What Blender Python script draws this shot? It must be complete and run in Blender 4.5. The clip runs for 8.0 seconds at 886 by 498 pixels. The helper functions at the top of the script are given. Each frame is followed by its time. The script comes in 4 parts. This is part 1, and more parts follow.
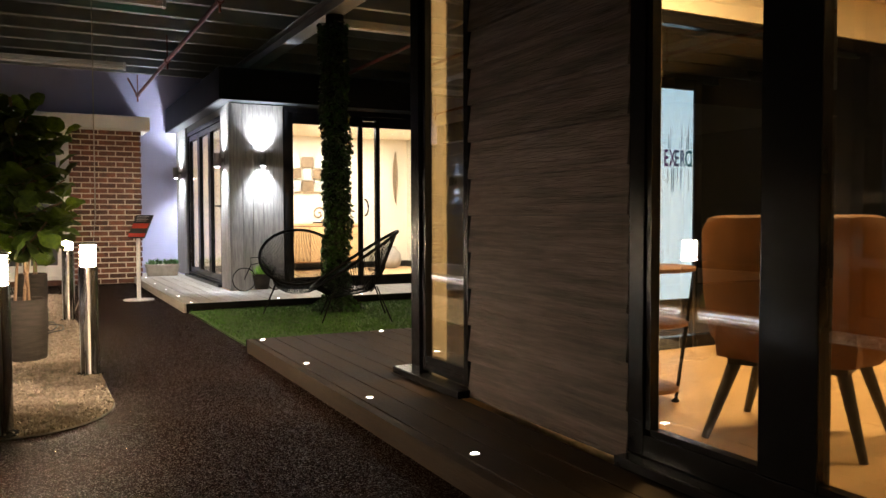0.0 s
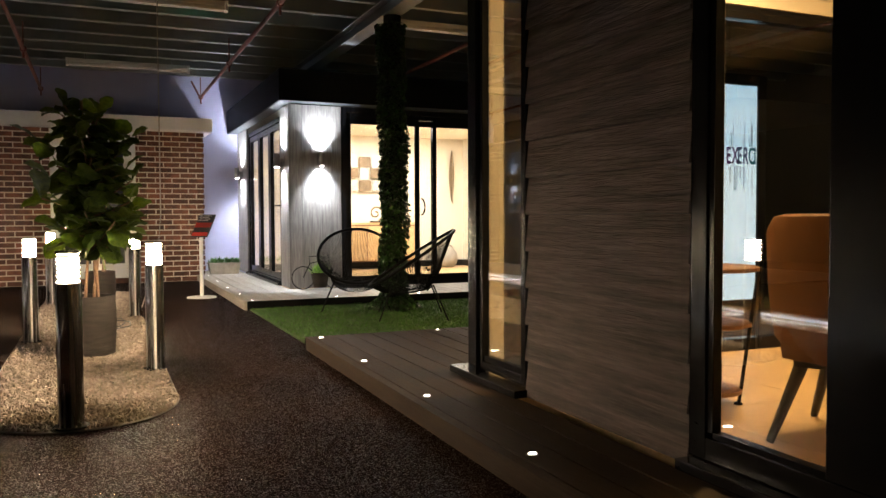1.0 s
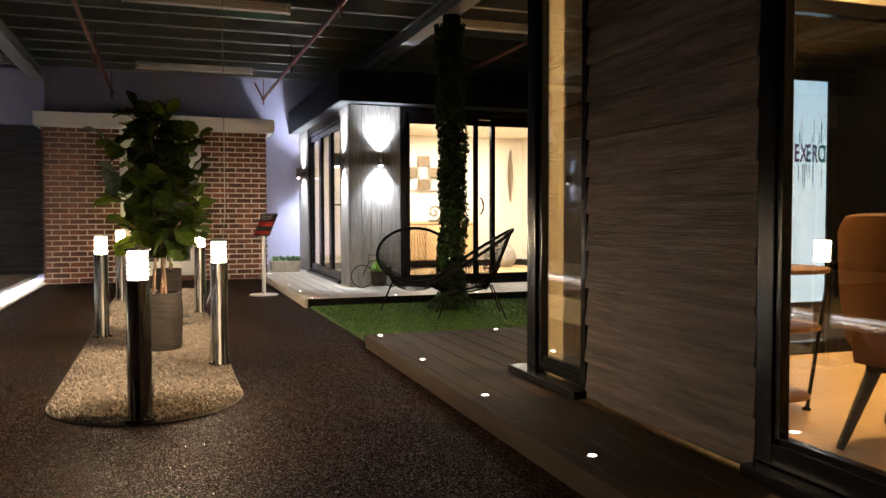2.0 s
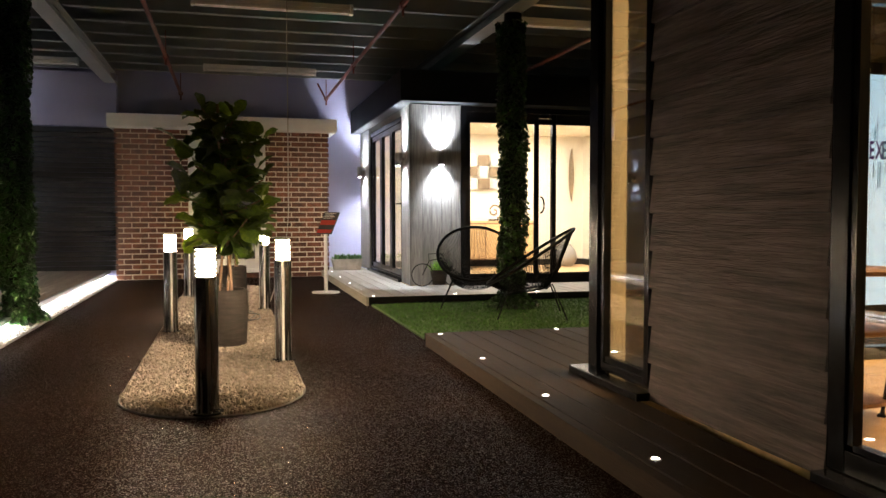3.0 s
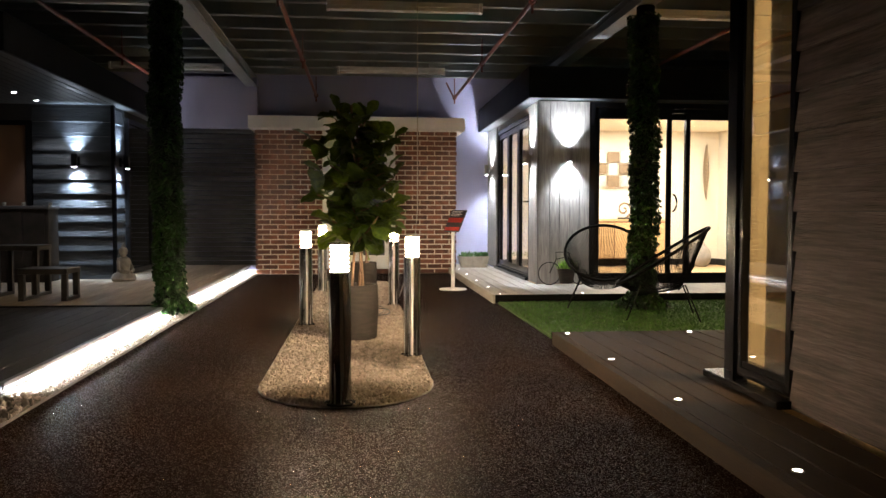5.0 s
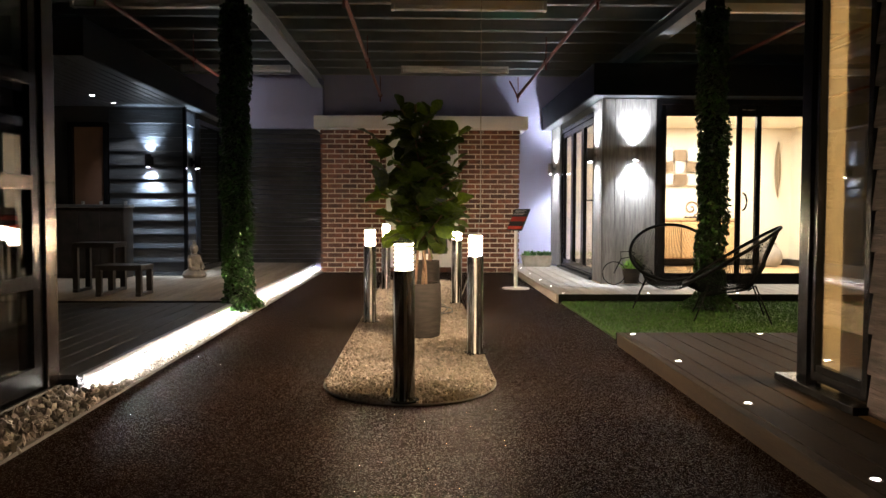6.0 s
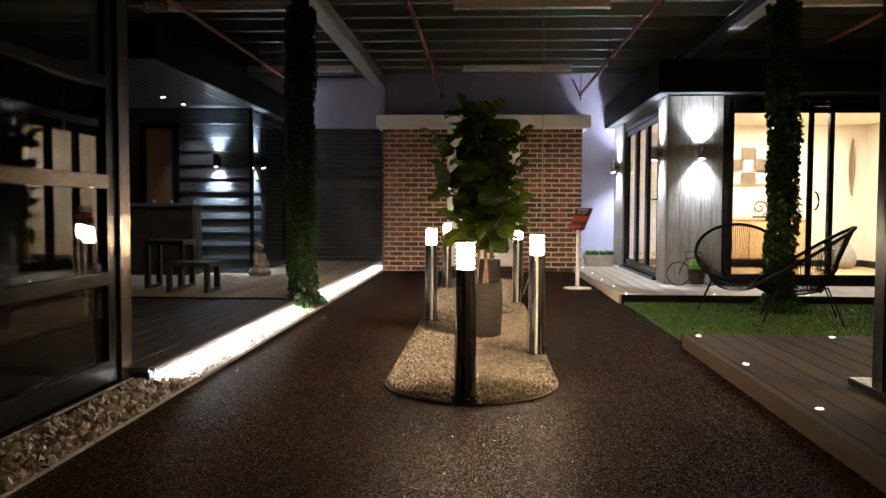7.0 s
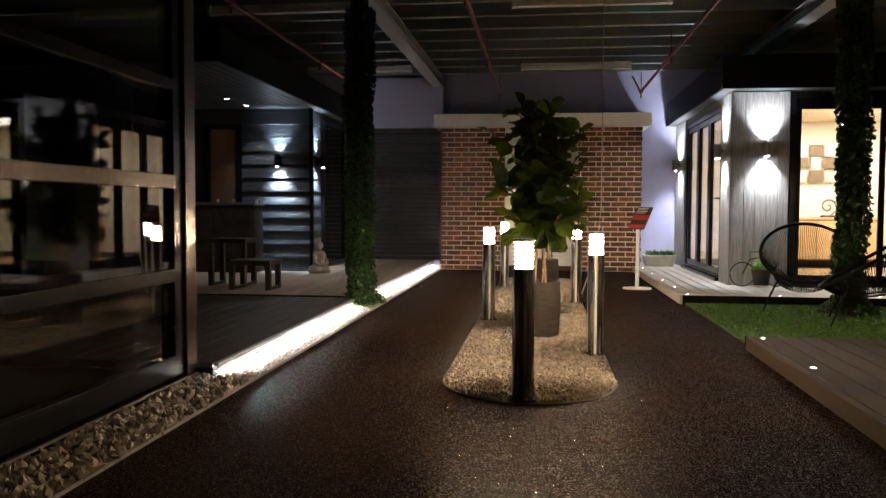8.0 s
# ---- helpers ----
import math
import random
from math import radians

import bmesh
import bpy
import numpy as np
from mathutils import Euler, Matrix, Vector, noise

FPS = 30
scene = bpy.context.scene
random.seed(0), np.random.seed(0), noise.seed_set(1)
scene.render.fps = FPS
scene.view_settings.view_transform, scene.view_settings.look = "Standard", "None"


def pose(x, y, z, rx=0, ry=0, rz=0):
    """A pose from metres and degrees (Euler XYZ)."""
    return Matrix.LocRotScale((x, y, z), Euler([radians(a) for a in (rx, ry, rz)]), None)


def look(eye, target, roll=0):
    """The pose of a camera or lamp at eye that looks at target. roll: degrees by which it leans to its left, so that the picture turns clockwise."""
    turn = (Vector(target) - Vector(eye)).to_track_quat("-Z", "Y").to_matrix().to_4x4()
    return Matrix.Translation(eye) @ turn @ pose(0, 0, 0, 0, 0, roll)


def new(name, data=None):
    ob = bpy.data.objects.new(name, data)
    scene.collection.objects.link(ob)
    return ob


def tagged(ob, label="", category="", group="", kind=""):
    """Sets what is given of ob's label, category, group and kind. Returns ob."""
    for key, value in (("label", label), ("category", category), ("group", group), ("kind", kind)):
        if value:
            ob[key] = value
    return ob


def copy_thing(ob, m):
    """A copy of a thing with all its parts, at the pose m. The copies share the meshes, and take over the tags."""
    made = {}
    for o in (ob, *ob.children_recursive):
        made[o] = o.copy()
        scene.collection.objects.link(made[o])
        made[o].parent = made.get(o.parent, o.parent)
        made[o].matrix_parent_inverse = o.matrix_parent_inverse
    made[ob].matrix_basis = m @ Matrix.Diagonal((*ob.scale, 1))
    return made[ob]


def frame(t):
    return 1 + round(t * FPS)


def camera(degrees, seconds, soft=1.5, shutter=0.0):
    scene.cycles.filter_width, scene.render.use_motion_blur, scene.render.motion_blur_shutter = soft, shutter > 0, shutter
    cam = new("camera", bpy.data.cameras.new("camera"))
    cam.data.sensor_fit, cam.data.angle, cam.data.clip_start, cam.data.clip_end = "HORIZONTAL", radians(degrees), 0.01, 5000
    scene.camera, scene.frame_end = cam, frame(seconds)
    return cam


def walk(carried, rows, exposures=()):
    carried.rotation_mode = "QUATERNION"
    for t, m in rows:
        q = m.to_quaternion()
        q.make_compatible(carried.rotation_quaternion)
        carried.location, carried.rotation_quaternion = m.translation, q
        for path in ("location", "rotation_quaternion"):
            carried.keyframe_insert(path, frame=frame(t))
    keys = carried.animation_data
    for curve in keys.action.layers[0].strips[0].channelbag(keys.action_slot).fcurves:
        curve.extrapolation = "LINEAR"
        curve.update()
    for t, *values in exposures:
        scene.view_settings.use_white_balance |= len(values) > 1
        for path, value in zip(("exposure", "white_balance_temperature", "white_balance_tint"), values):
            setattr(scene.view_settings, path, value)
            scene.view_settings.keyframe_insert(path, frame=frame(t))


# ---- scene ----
cam = camera(58.22, 8.0, soft=1.5)
PATH = [
    (0.0, 0.041, 0.004, -27.416, -2.238, 0.143), (0.5, 0.038, 0.005, -25.429, -2.266, 0.192),
    (1.0, 0.035, 0.006, -23.396, -2.291, 0.205), (2.5, 0.026, 0.007, -17.103, -2.366, 0.085),
    (3.0, 0.023, 0.007, -14.938, -2.403, 0.046), (3.5, 0.020, 0.007, -12.710, -2.436, -0.011),
    (4.0, 0.017, 0.006, -10.432, -2.477, -0.012), (4.5, 0.014, 0.005, -8.152, -2.514, -0.060),
    (6.0, 0.003, 0.002, -1.409, -2.657, -0.144), (6.5, 0.000, 0.000, 0.800, -2.700, -0.200),
    (7.0, -0.004, -0.002, 2.946, -2.745, -0.240), (7.5, -0.007, -0.004, 5.027, -2.793, -0.270),
    (8.0, -0.011, -0.006, 7.036, -2.830, -0.248)]
walk(cam, [(t, pose(x, y, 0.92, 90 + p, r, yaw)) for t, x, y, yaw, p, r in PATH], exposures=[(0.0, -0.08), (6.5, -0.06), (7.0, -0.12), (7.5, -0.20), (8.0, -0.30)])

# ---- light: a dark hall at night, lit by its own lamps ----
world = bpy.data.worlds.new("night")
world.use_nodes = True
world.node_tree.nodes["Background"].inputs[0].default_value = (0.01, 0.012, 0.016, 1)
scene.world = world
scene.view_settings.exposure = 0.0
WARM, COOL, AMBER = (1.0, 0.74, 0.48), (0.86, 0.92, 1.0), (1.0, 0.67, 0.28)
BOLLARD_GLOW, LED_GLOW, SPOT_GLOW = 1050, 2700, 40
WALL_LAMP = 250


def lamp(name, kind, at, watts, colour, aim=None, size=0.1, size_y=None, cone=60, blend=0.6):
    data = bpy.data.lights.new(name, kind)
    data.energy, data.color = watts, colour
    if kind == "AREA":
        data.shape, data.size, data.size_y = "RECTANGLE", size, size_y or size
    else:
        data.shadow_soft_size = size
    if kind == "SPOT":
        data.spot_size, data.spot_blend = radians(cone), blend
    ob = new(name, data)
    ob.matrix_world = look(at, aim) if aim else Matrix.Translation(at)
    return ob


# ---- materials ----
def mat(name, a, b=None, rough=0.6, metal=0.0, scale=8.0, stretch=(1, 1, 1), bump=0.0, bscale=None, fine=0.0, spec=0.5, island=0.0, objrand=0.0, rough_var=0.08, coat=0.0, dist=0.0):
    """Two tones by noise, finer grain over it, bump; stretch draws the grain along an axis."""
    m = bpy.data.materials.new(name)
    m.use_nodes = True
    n, l = m.node_tree.nodes, m.node_tree.links
    p = n["Principled BSDF"]
    b = b or tuple(c * 0.75 for c in a)
    tc = n.new("ShaderNodeTexCoord")
    mp = n.new("ShaderNodeMapping")
    mp.inputs["Scale"].default_value = stretch
    if objrand:
        # every piece takes its own stretch of the grain
        oi, mu, ad = n.new("ShaderNodeObjectInfo"), n.new("ShaderNodeMath"), n.new("ShaderNodeVectorMath")
        mu.operation, mu.inputs[1].default_value = "MULTIPLY", 43.0
        l.new(oi.outputs["Random"], mu.inputs[0])
        l.new(tc.outputs["Object"], ad.inputs[0])
        l.new(mu.outputs[0], ad.inputs[1])
        l.new(ad.outputs[0], mp.inputs[0])
    else:
        l.new(tc.outputs["Object"], mp.inputs[0])
    n1 = n.new("ShaderNodeTexNoise")
    n1.inputs["Scale"].default_value, n1.inputs["Detail"].default_value = scale, 5
    l.new(mp.outputs[0], n1.inputs["Vector"])
    n2 = n.new("ShaderNodeTexNoise")
    n2.inputs["Scale"].default_value, n2.inputs["Detail"].default_value = (bscale or scale * 9), 3
    n2.inputs["Distortion"].default_value = dist
    l.new(mp.outputs[0], n2.inputs["Vector"])
    ramp = n.new("ShaderNodeValToRGB")
    ramp.color_ramp.elements[0].position, ramp.color_ramp.elements[1].position = 0.32, 0.68
    ramp.color_ramp.elements[0].color, ramp.color_ramp.elements[1].color = (*b, 1), (*a, 1)
    l.new(n1.outputs[0], ramp.inputs[0])
    out = ramp.outputs[0]

    def times(out, src, lo, hi):
        r = n.new("ShaderNodeMapRange")
        r.inputs[1].default_value, r.inputs[2].default_value = 0.0, 1.0
        r.inputs[3].default_value, r.inputs[4].default_value = lo, hi
        l.new(src, r.inputs[0])
        mx = n.new("ShaderNodeMix")
        mx.data_type, mx.blend_type = "RGBA", "MULTIPLY"
        mx.inputs[0].default_value = 1.0
        l.new(out, mx.inputs[6])
        l.new(r.outputs[0], mx.inputs[7])
        return mx.outputs[2]

    if fine:
        out = times(out, n2.outputs[0], 1 - fine, 1 + fine)
    if island:
        g = n.new("ShaderNodeNewGeometry")
        out = times(out, g.outputs["Random Per Island"], 1 - island, 1 + island)
    if objrand:
        g = n.new("ShaderNodeObjectInfo")
        out = times(out, g.outputs["Random"], 1 - objrand, 1 + objrand)
    l.new(out, p.inputs["Base Color"])
    p.inputs["Metallic"].default_value = metal
    p.inputs["Specular IOR Level"].default_value = spec
    p.inputs["Coat Weight"].default_value = coat
    r = n.new("ShaderNodeMapRange")
    r.inputs[3].default_value, r.inputs[4].default_value = max(0.02, rough - rough_var), min(1, rough + rough_var)
    l.new(n1.outputs[0], r.inputs[0])
    l.new(r.outputs[0], p.inputs["Roughness"])
    if bump:
        bn = n.new("ShaderNodeBump")
        bn.inputs["Strength"].default_value, bn.inputs["Distance"].default_value = bump, 0.01
        l.new(n2.outputs[0], bn.inputs["Height"])
        l.new(bn.outputs[0], p.inputs["Normal"])
    return m


def glow(name, colour, strength):
    m = bpy.data.materials.new(name)
    m.use_nodes = True
    p = m.node_tree.nodes["Principled BSDF"]
    p.inputs["Base Color"].default_value = (0.8, 0.8, 0.8, 1)
    p.inputs["Emission Color"].default_value = (*colour, 1)
    p.inputs["Emission Strength"].default_value = strength
    return m


def glass(name, tint=(1, 1, 1), base=0.06):
    m = bpy.data.materials.new(name)
    m.use_nodes = True
    n, l = m.node_tree.nodes, m.node_tree.links
    n.remove(n["Principled BSDF"])
    tr, gl, mx, lw = (n.new("ShaderNodeBsdfTransparent"), n.new("ShaderNodeBsdfGlossy"), n.new("ShaderNodeMixShader"), n.new("ShaderNodeLayerWeight"))
    tr.inputs[0].default_value = (*tint, 1)
    gl.inputs["Roughness"].default_value = 0.0
    pw, ma = n.new("ShaderNodeMath"), n.new("ShaderNodeMath")
    pw.operation, ma.operation = "POWER", "MULTIPLY_ADD"
    pw.inputs[1].default_value = 5.0
    ma.inputs[1].default_value, ma.inputs[2].default_value = 1 - base, base
    lw.inputs[0].default_value = 0.5
    l.new(lw.outputs["Facing"], pw.inputs[0])
    l.new(pw.outputs[0], ma.inputs[0])
    l.new(ma.outputs[0], mx.inputs[0])
    l.new(tr.outputs[0], mx.inputs[1])
    l.new(gl.outputs[0], mx.inputs[2])
    l.new(mx.outputs[0], n["Material Output"].inputs[0])
    return m


def aggregate(name, tones, size, rough, bump):
    """Bound stone chips: each chip its own tone and tilt, dark between."""
    m = bpy.data.materials.new(name)
    m.use_nodes = True
    n, l = m.node_tree.nodes, m.node_tree.links
    p = n["Principled BSDF"]
    tc = n.new("ShaderNodeTexCoord")
    vo = n.new("ShaderNodeTexVoronoi")
    vo.inputs["Scale"].default_value = 1 / size
    wob = n.new("ShaderNodeTexNoise")
    wob.inputs["Scale"].default_value, wob.inputs["Detail"].default_value = 0.9, 6
    l.new(tc.outputs["Object"], vo.inputs["Vector"])
    l.new(tc.outputs["Object"], wob.inputs["Vector"])
    sep = n.new("ShaderNodeSeparateColor")
    l.new(vo.outputs["Color"], sep.inputs[0])
    ramp = n.new("ShaderNodeValToRGB")
    els = ramp.color_ramp.elements
    els[0].color, els[1].color = (*tones[0], 1), (*tones[-1], 1)
    for i, t in enumerate(tones[1:-1]):
        els.new((i + 1) / (len(tones) - 1)).color = (*t, 1)
    l.new(sep.outputs[0], ramp.inputs[0])
    mr = n.new("ShaderNodeMapRange")
    mr.inputs[1].default_value, mr.inputs[2].default_value, mr.inputs[3].default_value, mr.inputs[4].default_value = 0.3, 0.7, 0.65, 1.25
    l.new(wob.outputs[0], mr.inputs[0])
    mx = n.new("ShaderNodeMix")
    mx.data_type, mx.blend_type = "RGBA", "MULTIPLY"
    mx.inputs[0].default_value = 1.0
    l.new(ramp.outputs[0], mx.inputs[6])
    l.new(mr.outputs[0], mx.inputs[7])
    l.new(mx.outputs[2], p.inputs["Base Color"])
    rr = n.new("ShaderNodeMapRange")
    rr.inputs[1].default_value, rr.inputs[2].default_value, rr.inputs[3].default_value, rr.inputs[4].default_value = 0.60, 1.0, 0.85, rough - 0.20
    l.new(rr.outputs[0], p.inputs["Roughness"])
    sp = n.new("ShaderNodeMapRange")
    sp.inputs[1].default_value, sp.inputs[2].default_value, sp.inputs[3].default_value, sp.inputs[4].default_value = 0.70, 1.0, 0.0, 0.125
    inv = n.new("ShaderNodeMath")
    inv.operation, inv.inputs[0].default_value = "SUBTRACT", 1.0
    l.new(sep.outputs[1], inv.inputs[1])
    l.new(inv.outputs[0], sp.inputs[0])
    l.new(inv.outputs[0], rr.inputs[0])
    l.new(sp.outputs[0], p.inputs["Specular IOR Level"])
    p.inputs["Specular Tint"].default_value = (1.0, 0.62, 0.44, 1)
    hm = n.new("ShaderNodeMath")
    hm.operation = "SUBTRACT"
    l.new(sep.outputs[2], hm.inputs[0])
    l.new(vo.outputs["Distance"], hm.inputs[1])
    bn = n.new("ShaderNodeBump")
    bn.inputs["Strength"].default_value, bn.inputs["Distance"].default_value = bump, size * 0.5
    l.new(hm.outputs[0], bn.inputs["Height"])
    l.new(bn.outputs[0], p.inputs["Normal"])
    return m


def leafy(m, share):
    """Lets some light through a leaf, so that its far side lights up too."""
    n, l = m.node_tree.nodes, m.node_tree.links
    p = n["Principled BSDF"]
    tl, mx, gain = n.new("ShaderNodeBsdfTranslucent"), n.new("ShaderNodeMixShader"), n.new("ShaderNodeMix")
    gain.data_type, gain.blend_type = "RGBA", "MULTIPLY"
    gain.inputs[0].default_value, gain.inputs[7].default_value = 1.0, (9.0, 7.5, 2.0, 1)
    l.new(p.inputs["Base Color"].links[0].from_socket, gain.inputs[6])
    l.new(gain.outputs[2], tl.inputs[0])
    mx.inputs[0].default_value = share
    l.new(p.outputs[0], mx.inputs[1])
    l.new(tl.outputs[0], mx.inputs[2])
    l.new(mx.outputs[0], n["Material Output"].inputs[0])
    return m


M = dict(
    path=aggregate("path", [(0.0052, 0.0030, 0.0022), (0.0102, 0.0060, 0.0043), (0.0158, 0.0092, 0.0066), (0.026, 0.0152, 0.0108)], 0.0038, 0.45, 0.42),
    brick=mat("brick", (0.205, 0.080, 0.043), (0.076, 0.033, 0.022), rough=0.85, scale=9, bump=0.4, bscale=90, fine=0.35, objrand=0.45),
    mortar=mat("mortar", (0.74, 0.66, 0.55), (0.62, 0.54, 0.44), rough=0.95, scale=6, bump=0.3, bscale=120, fine=0.2),
    bronze=mat("bronze", (0.13, 0.10, 0.083), (0.10, 0.077, 0.064), rough=0.22, metal=0.95, scale=3, stretch=(8, 8, 0.4), fine=0.08),
    coping=mat("coping", (0.86, 0.86, 0.87), (0.80, 0.80, 0.81), rough=0.6, scale=3, fine=0.06),
    upvc=mat("upvc", (0.80, 0.80, 0.79), (0.76, 0.76, 0.75), rough=0.3, scale=2),
    wall_blue=mat("wall_blue", (0.46, 0.46, 0.66), (0.41, 0.41, 0.60), rough=0.8, scale=1.5, bump=0.1, bscale=60, fine=0.05),
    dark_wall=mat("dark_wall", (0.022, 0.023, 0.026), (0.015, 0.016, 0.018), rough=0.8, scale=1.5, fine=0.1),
    shutter=mat("shutter", (0.036, 0.037, 0.040), (0.031, 0.032, 0.035), rough=0.5, spec=0.3, scale=1.5, fine=0.04),
    steel_deck=mat("steel_deck", (0.44, 0.46, 0.455), (0.30, 0.32, 0.315), rough=0.38, metal=0.75, scale=1.2, stretch=(0.4, 2, 1), fine=0.1),
    steel_grey=mat("steel_grey", (0.30, 0.31, 0.33), (0.24, 0.25, 0.27), rough=0.5, scale=2, fine=0.06),
    pipe_red=mat("pipe_red", (0.18, 0.036, 0.020), (0.12, 0.026, 0.015), rough=0.45, scale=6, fine=0.1),
    batten=mat("batten", (0.88, 0.88, 0.87), (0.82, 0.82, 0.81), rough=0.4, scale=3),
    deck_grey=mat("deck_grey", (0.36, 0.33, 0.29), (0.25, 0.225, 0.195), rough=0.62, scale=5, stretch=(6, 0.5, 6), bump=0.25, bscale=40, fine=0.22, objrand=0.12),
    deck_tan=mat("deck_tan", (0.36, 0.285, 0.215), (0.23, 0.18, 0.135), rough=0.62, scale=5, stretch=(6, 0.5, 6), bump=0.25, bscale=40, fine=0.22, objrand=0.14),
    deck_brown=mat("deck_brown", (0.036, 0.024, 0.0145), (0.019, 0.0125, 0.008), rough=0.6, spec=0.06, scale=5, stretch=(6, 0.5, 6), bump=0.25, bscale=40, fine=0.22, objrand=0.12),
    deck_black=mat("deck_black", (0.035, 0.032, 0.03), (0.022, 0.021, 0.02), rough=0.5, spec=0.2, scale=5, stretch=(6, 0.5, 6), bump=0.3, bscale=40, fine=0.3, objrand=0.2),
    black_alu=mat("black_alu", (0.008, 0.008, 0.009), (0.006, 0.006, 0.007), rough=0.20, spec=0.12, scale=4, fine=0.06),
    clad_dark=mat("clad_dark", (0.138, 0.105, 0.090), (0.052, 0.039, 0.033), rough=0.6, scale=2.2, stretch=(6, 0.8, 13), bump=0.8, bscale=8, fine=0.6, spec=0.12, dist=0.7, rough_var=0.15, objrand=0.1),
    clad_black=mat("clad_black", (0.036, 0.041, 0.049), (0.018, 0.021, 0.026), rough=0.42, scale=3, stretch=(0.8, 6, 9), bump=0.9, bscale=8, fine=0.6, dist=1.0, objrand=0.1),
    clad_grey=mat("clad_grey", (0.27, 0.255, 0.24), (0.15, 0.142, 0.135), rough=0.65, scale=7, stretch=(8, 8, 0.7), bump=0.35, bscale=40, fine=0.2, objrand=0.08),
    fascia=mat("fascia", (0.008, 0.009, 0.010), (0.006, 0.0065, 0.007), rough=0.5, spec=0.03, scale=2, fine=0.05),
    soffit=mat("soffit", (0.036, 0.040, 0.044), (0.027, 0.03, 0.033), rough=0.4, scale=2, fine=0.05),
    cream=mat("cream", (0.78, 0.72, 0.60), (0.74, 0.68, 0.56), rough=0.75, scale=1.2, fine=0.03),
    oak=mat("oak", (0.62, 0.42, 0.22), (0.48, 0.31, 0.15), rough=0.38, scale=4, stretch=(0.6, 6, 6), bump=0.08, fine=0.15, objrand=0.12),
    alu=mat("alu", (0.27, 0.265, 0.26), (0.22, 0.215, 0.21), rough=0.36, metal=0.9, scale=3, stretch=(8, 8, 0.4), fine=0.08),
    bollard=mat("bollard", (0.40, 0.41, 0.42), (0.32, 0.33, 0.34), rough=0.26, metal=0.95, scale=5, stretch=(10, 10, 0.3), fine=0.12),
    chip=mat("chip", (0.29, 0.243, 0.20), (0.20, 0.165, 0.135), rough=0.85, scale=20, fine=0.15, island=0.25),
    cobble=mat("cobble", (0.30, 0.26, 0.225), (0.15, 0.13, 0.11), rough=0.75, scale=18, fine=0.2, island=0.4),
    edging=mat("edging", (0.22, 0.21, 0.2), (0.17, 0.16, 0.15), rough=0.5, metal=0.6, scale=6),
    grass=mat("grass", (0.042, 0.118, 0.010), (0.021, 0.068, 0.006), rough=0.7, scale=9, fine=0.3, island=0.4),
    turf=mat("turf", (0.045, 0.10, 0.013), (0.028, 0.068, 0.008), rough=0.9, scale=14, bump=0.6, bscale=200, fine=0.4),
    ivy=mat("ivy", (0.026, 0.072, 0.013), (0.006, 0.018, 0.004), rough=0.34, spec=0.35, scale=8, fine=0.2, island=0.85),
    bark=mat("bark", (0.05, 0.045, 0.03), (0.03, 0.026, 0.018), rough=0.9, scale=12, bump=0.5),
    fig=leafy(mat("fig", (0.028, 0.046, 0.007), (0.012, 0.023, 0.004), rough=0.42, spec=0.3, scale=7, bump=0.25, bscale=30, fine=0.15, objrand=0.5), 0.30),
    trunk=mat("trunk", (0.22, 0.135, 0.08), (0.15, 0.09, 0.055), rough=0.8, scale=14, stretch=(3, 3, 0.6), bump=0.3, fine=0.2),
    pot=mat("pot", (0.036, 0.030, 0.026), (0.018, 0.015, 0.013), rough=0.8, spec=0.15, scale=7, stretch=(1, 1, 7), bump=0.5, bscale=30, fine=0.25),
    stone=mat("stone", (0.42, 0.39, 0.35), (0.30, 0.28, 0.25), rough=0.85, scale=12, bump=0.3, fine=0.2),
    statue=mat("statue", (0.25, 0.225, 0.195), (0.13, 0.117, 0.10), rough=0.8, scale=14, bump=0.3, fine=0.15),
    black_cord=mat("black_cord", (0.0045, 0.0045, 0.005), (0.003, 0.003, 0.0034), rough=0.5, spec=0.08, scale=20),
    dull_black=mat("dull_black", (0.012, 0.011, 0.010), (0.007, 0.007, 0.006), rough=0.85, spec=0.1, scale=20, fine=0.2),
    succulent=mat("succulent", (0.09, 0.20, 0.06), (0.05, 0.13, 0.04), rough=0.5, scale=12, island=0.4),
    lime=mat("lime", (0.22, 0.42, 0.05), (0.12, 0.28, 0.03), rough=0.5, scale=12, island=0.35),
    white_metal=mat("white_metal", (0.72, 0.72, 0.70), (0.66, 0.66, 0.64), rough=0.4, scale=4),
    board=mat("board", (0.04, 0.042, 0.05), (0.03, 0.032, 0.04), rough=0.4, scale=6),
    red_print=mat("red_print", (0.55, 0.06, 0.04), (0.48, 0.05, 0.035), rough=0.45, scale=6),
    velvet=mat("velvet", (0.18, 0.072, 0.017), (0.11, 0.042, 0.010), rough=0.85, scale=4, bump=0.1, bscale=160, fine=0.12),
    black_wood=mat("black_wood", (0.018, 0.015, 0.013), (0.012, 0.0105, 0.009), rough=0.5, scale=6, stretch=(1, 1, 4)),
    walnut=mat("walnut", (0.26, 0.13, 0.06), (0.17, 0.08, 0.04), rough=0.4, scale=6, stretch=(4, 1, 4), fine=0.2),
    tub=mat("tub", (0.030, 0.025, 0.022), (0.014, 0.012, 0.011), rough=0.7, spec=0.2, scale=7, fine=0.1),
    tub_lid=mat("tub_lid", (0.07, 0.07, 0.072), (0.05, 0.05, 0.052), rough=0.35, scale=6),
    copper_door=mat("copper_door", (0.20, 0.115, 0.075), (0.16, 0.09, 0.06), rough=0.5, scale=2),
    cable=mat("cable", (0.02, 0.02, 0.02), rough=0.5),
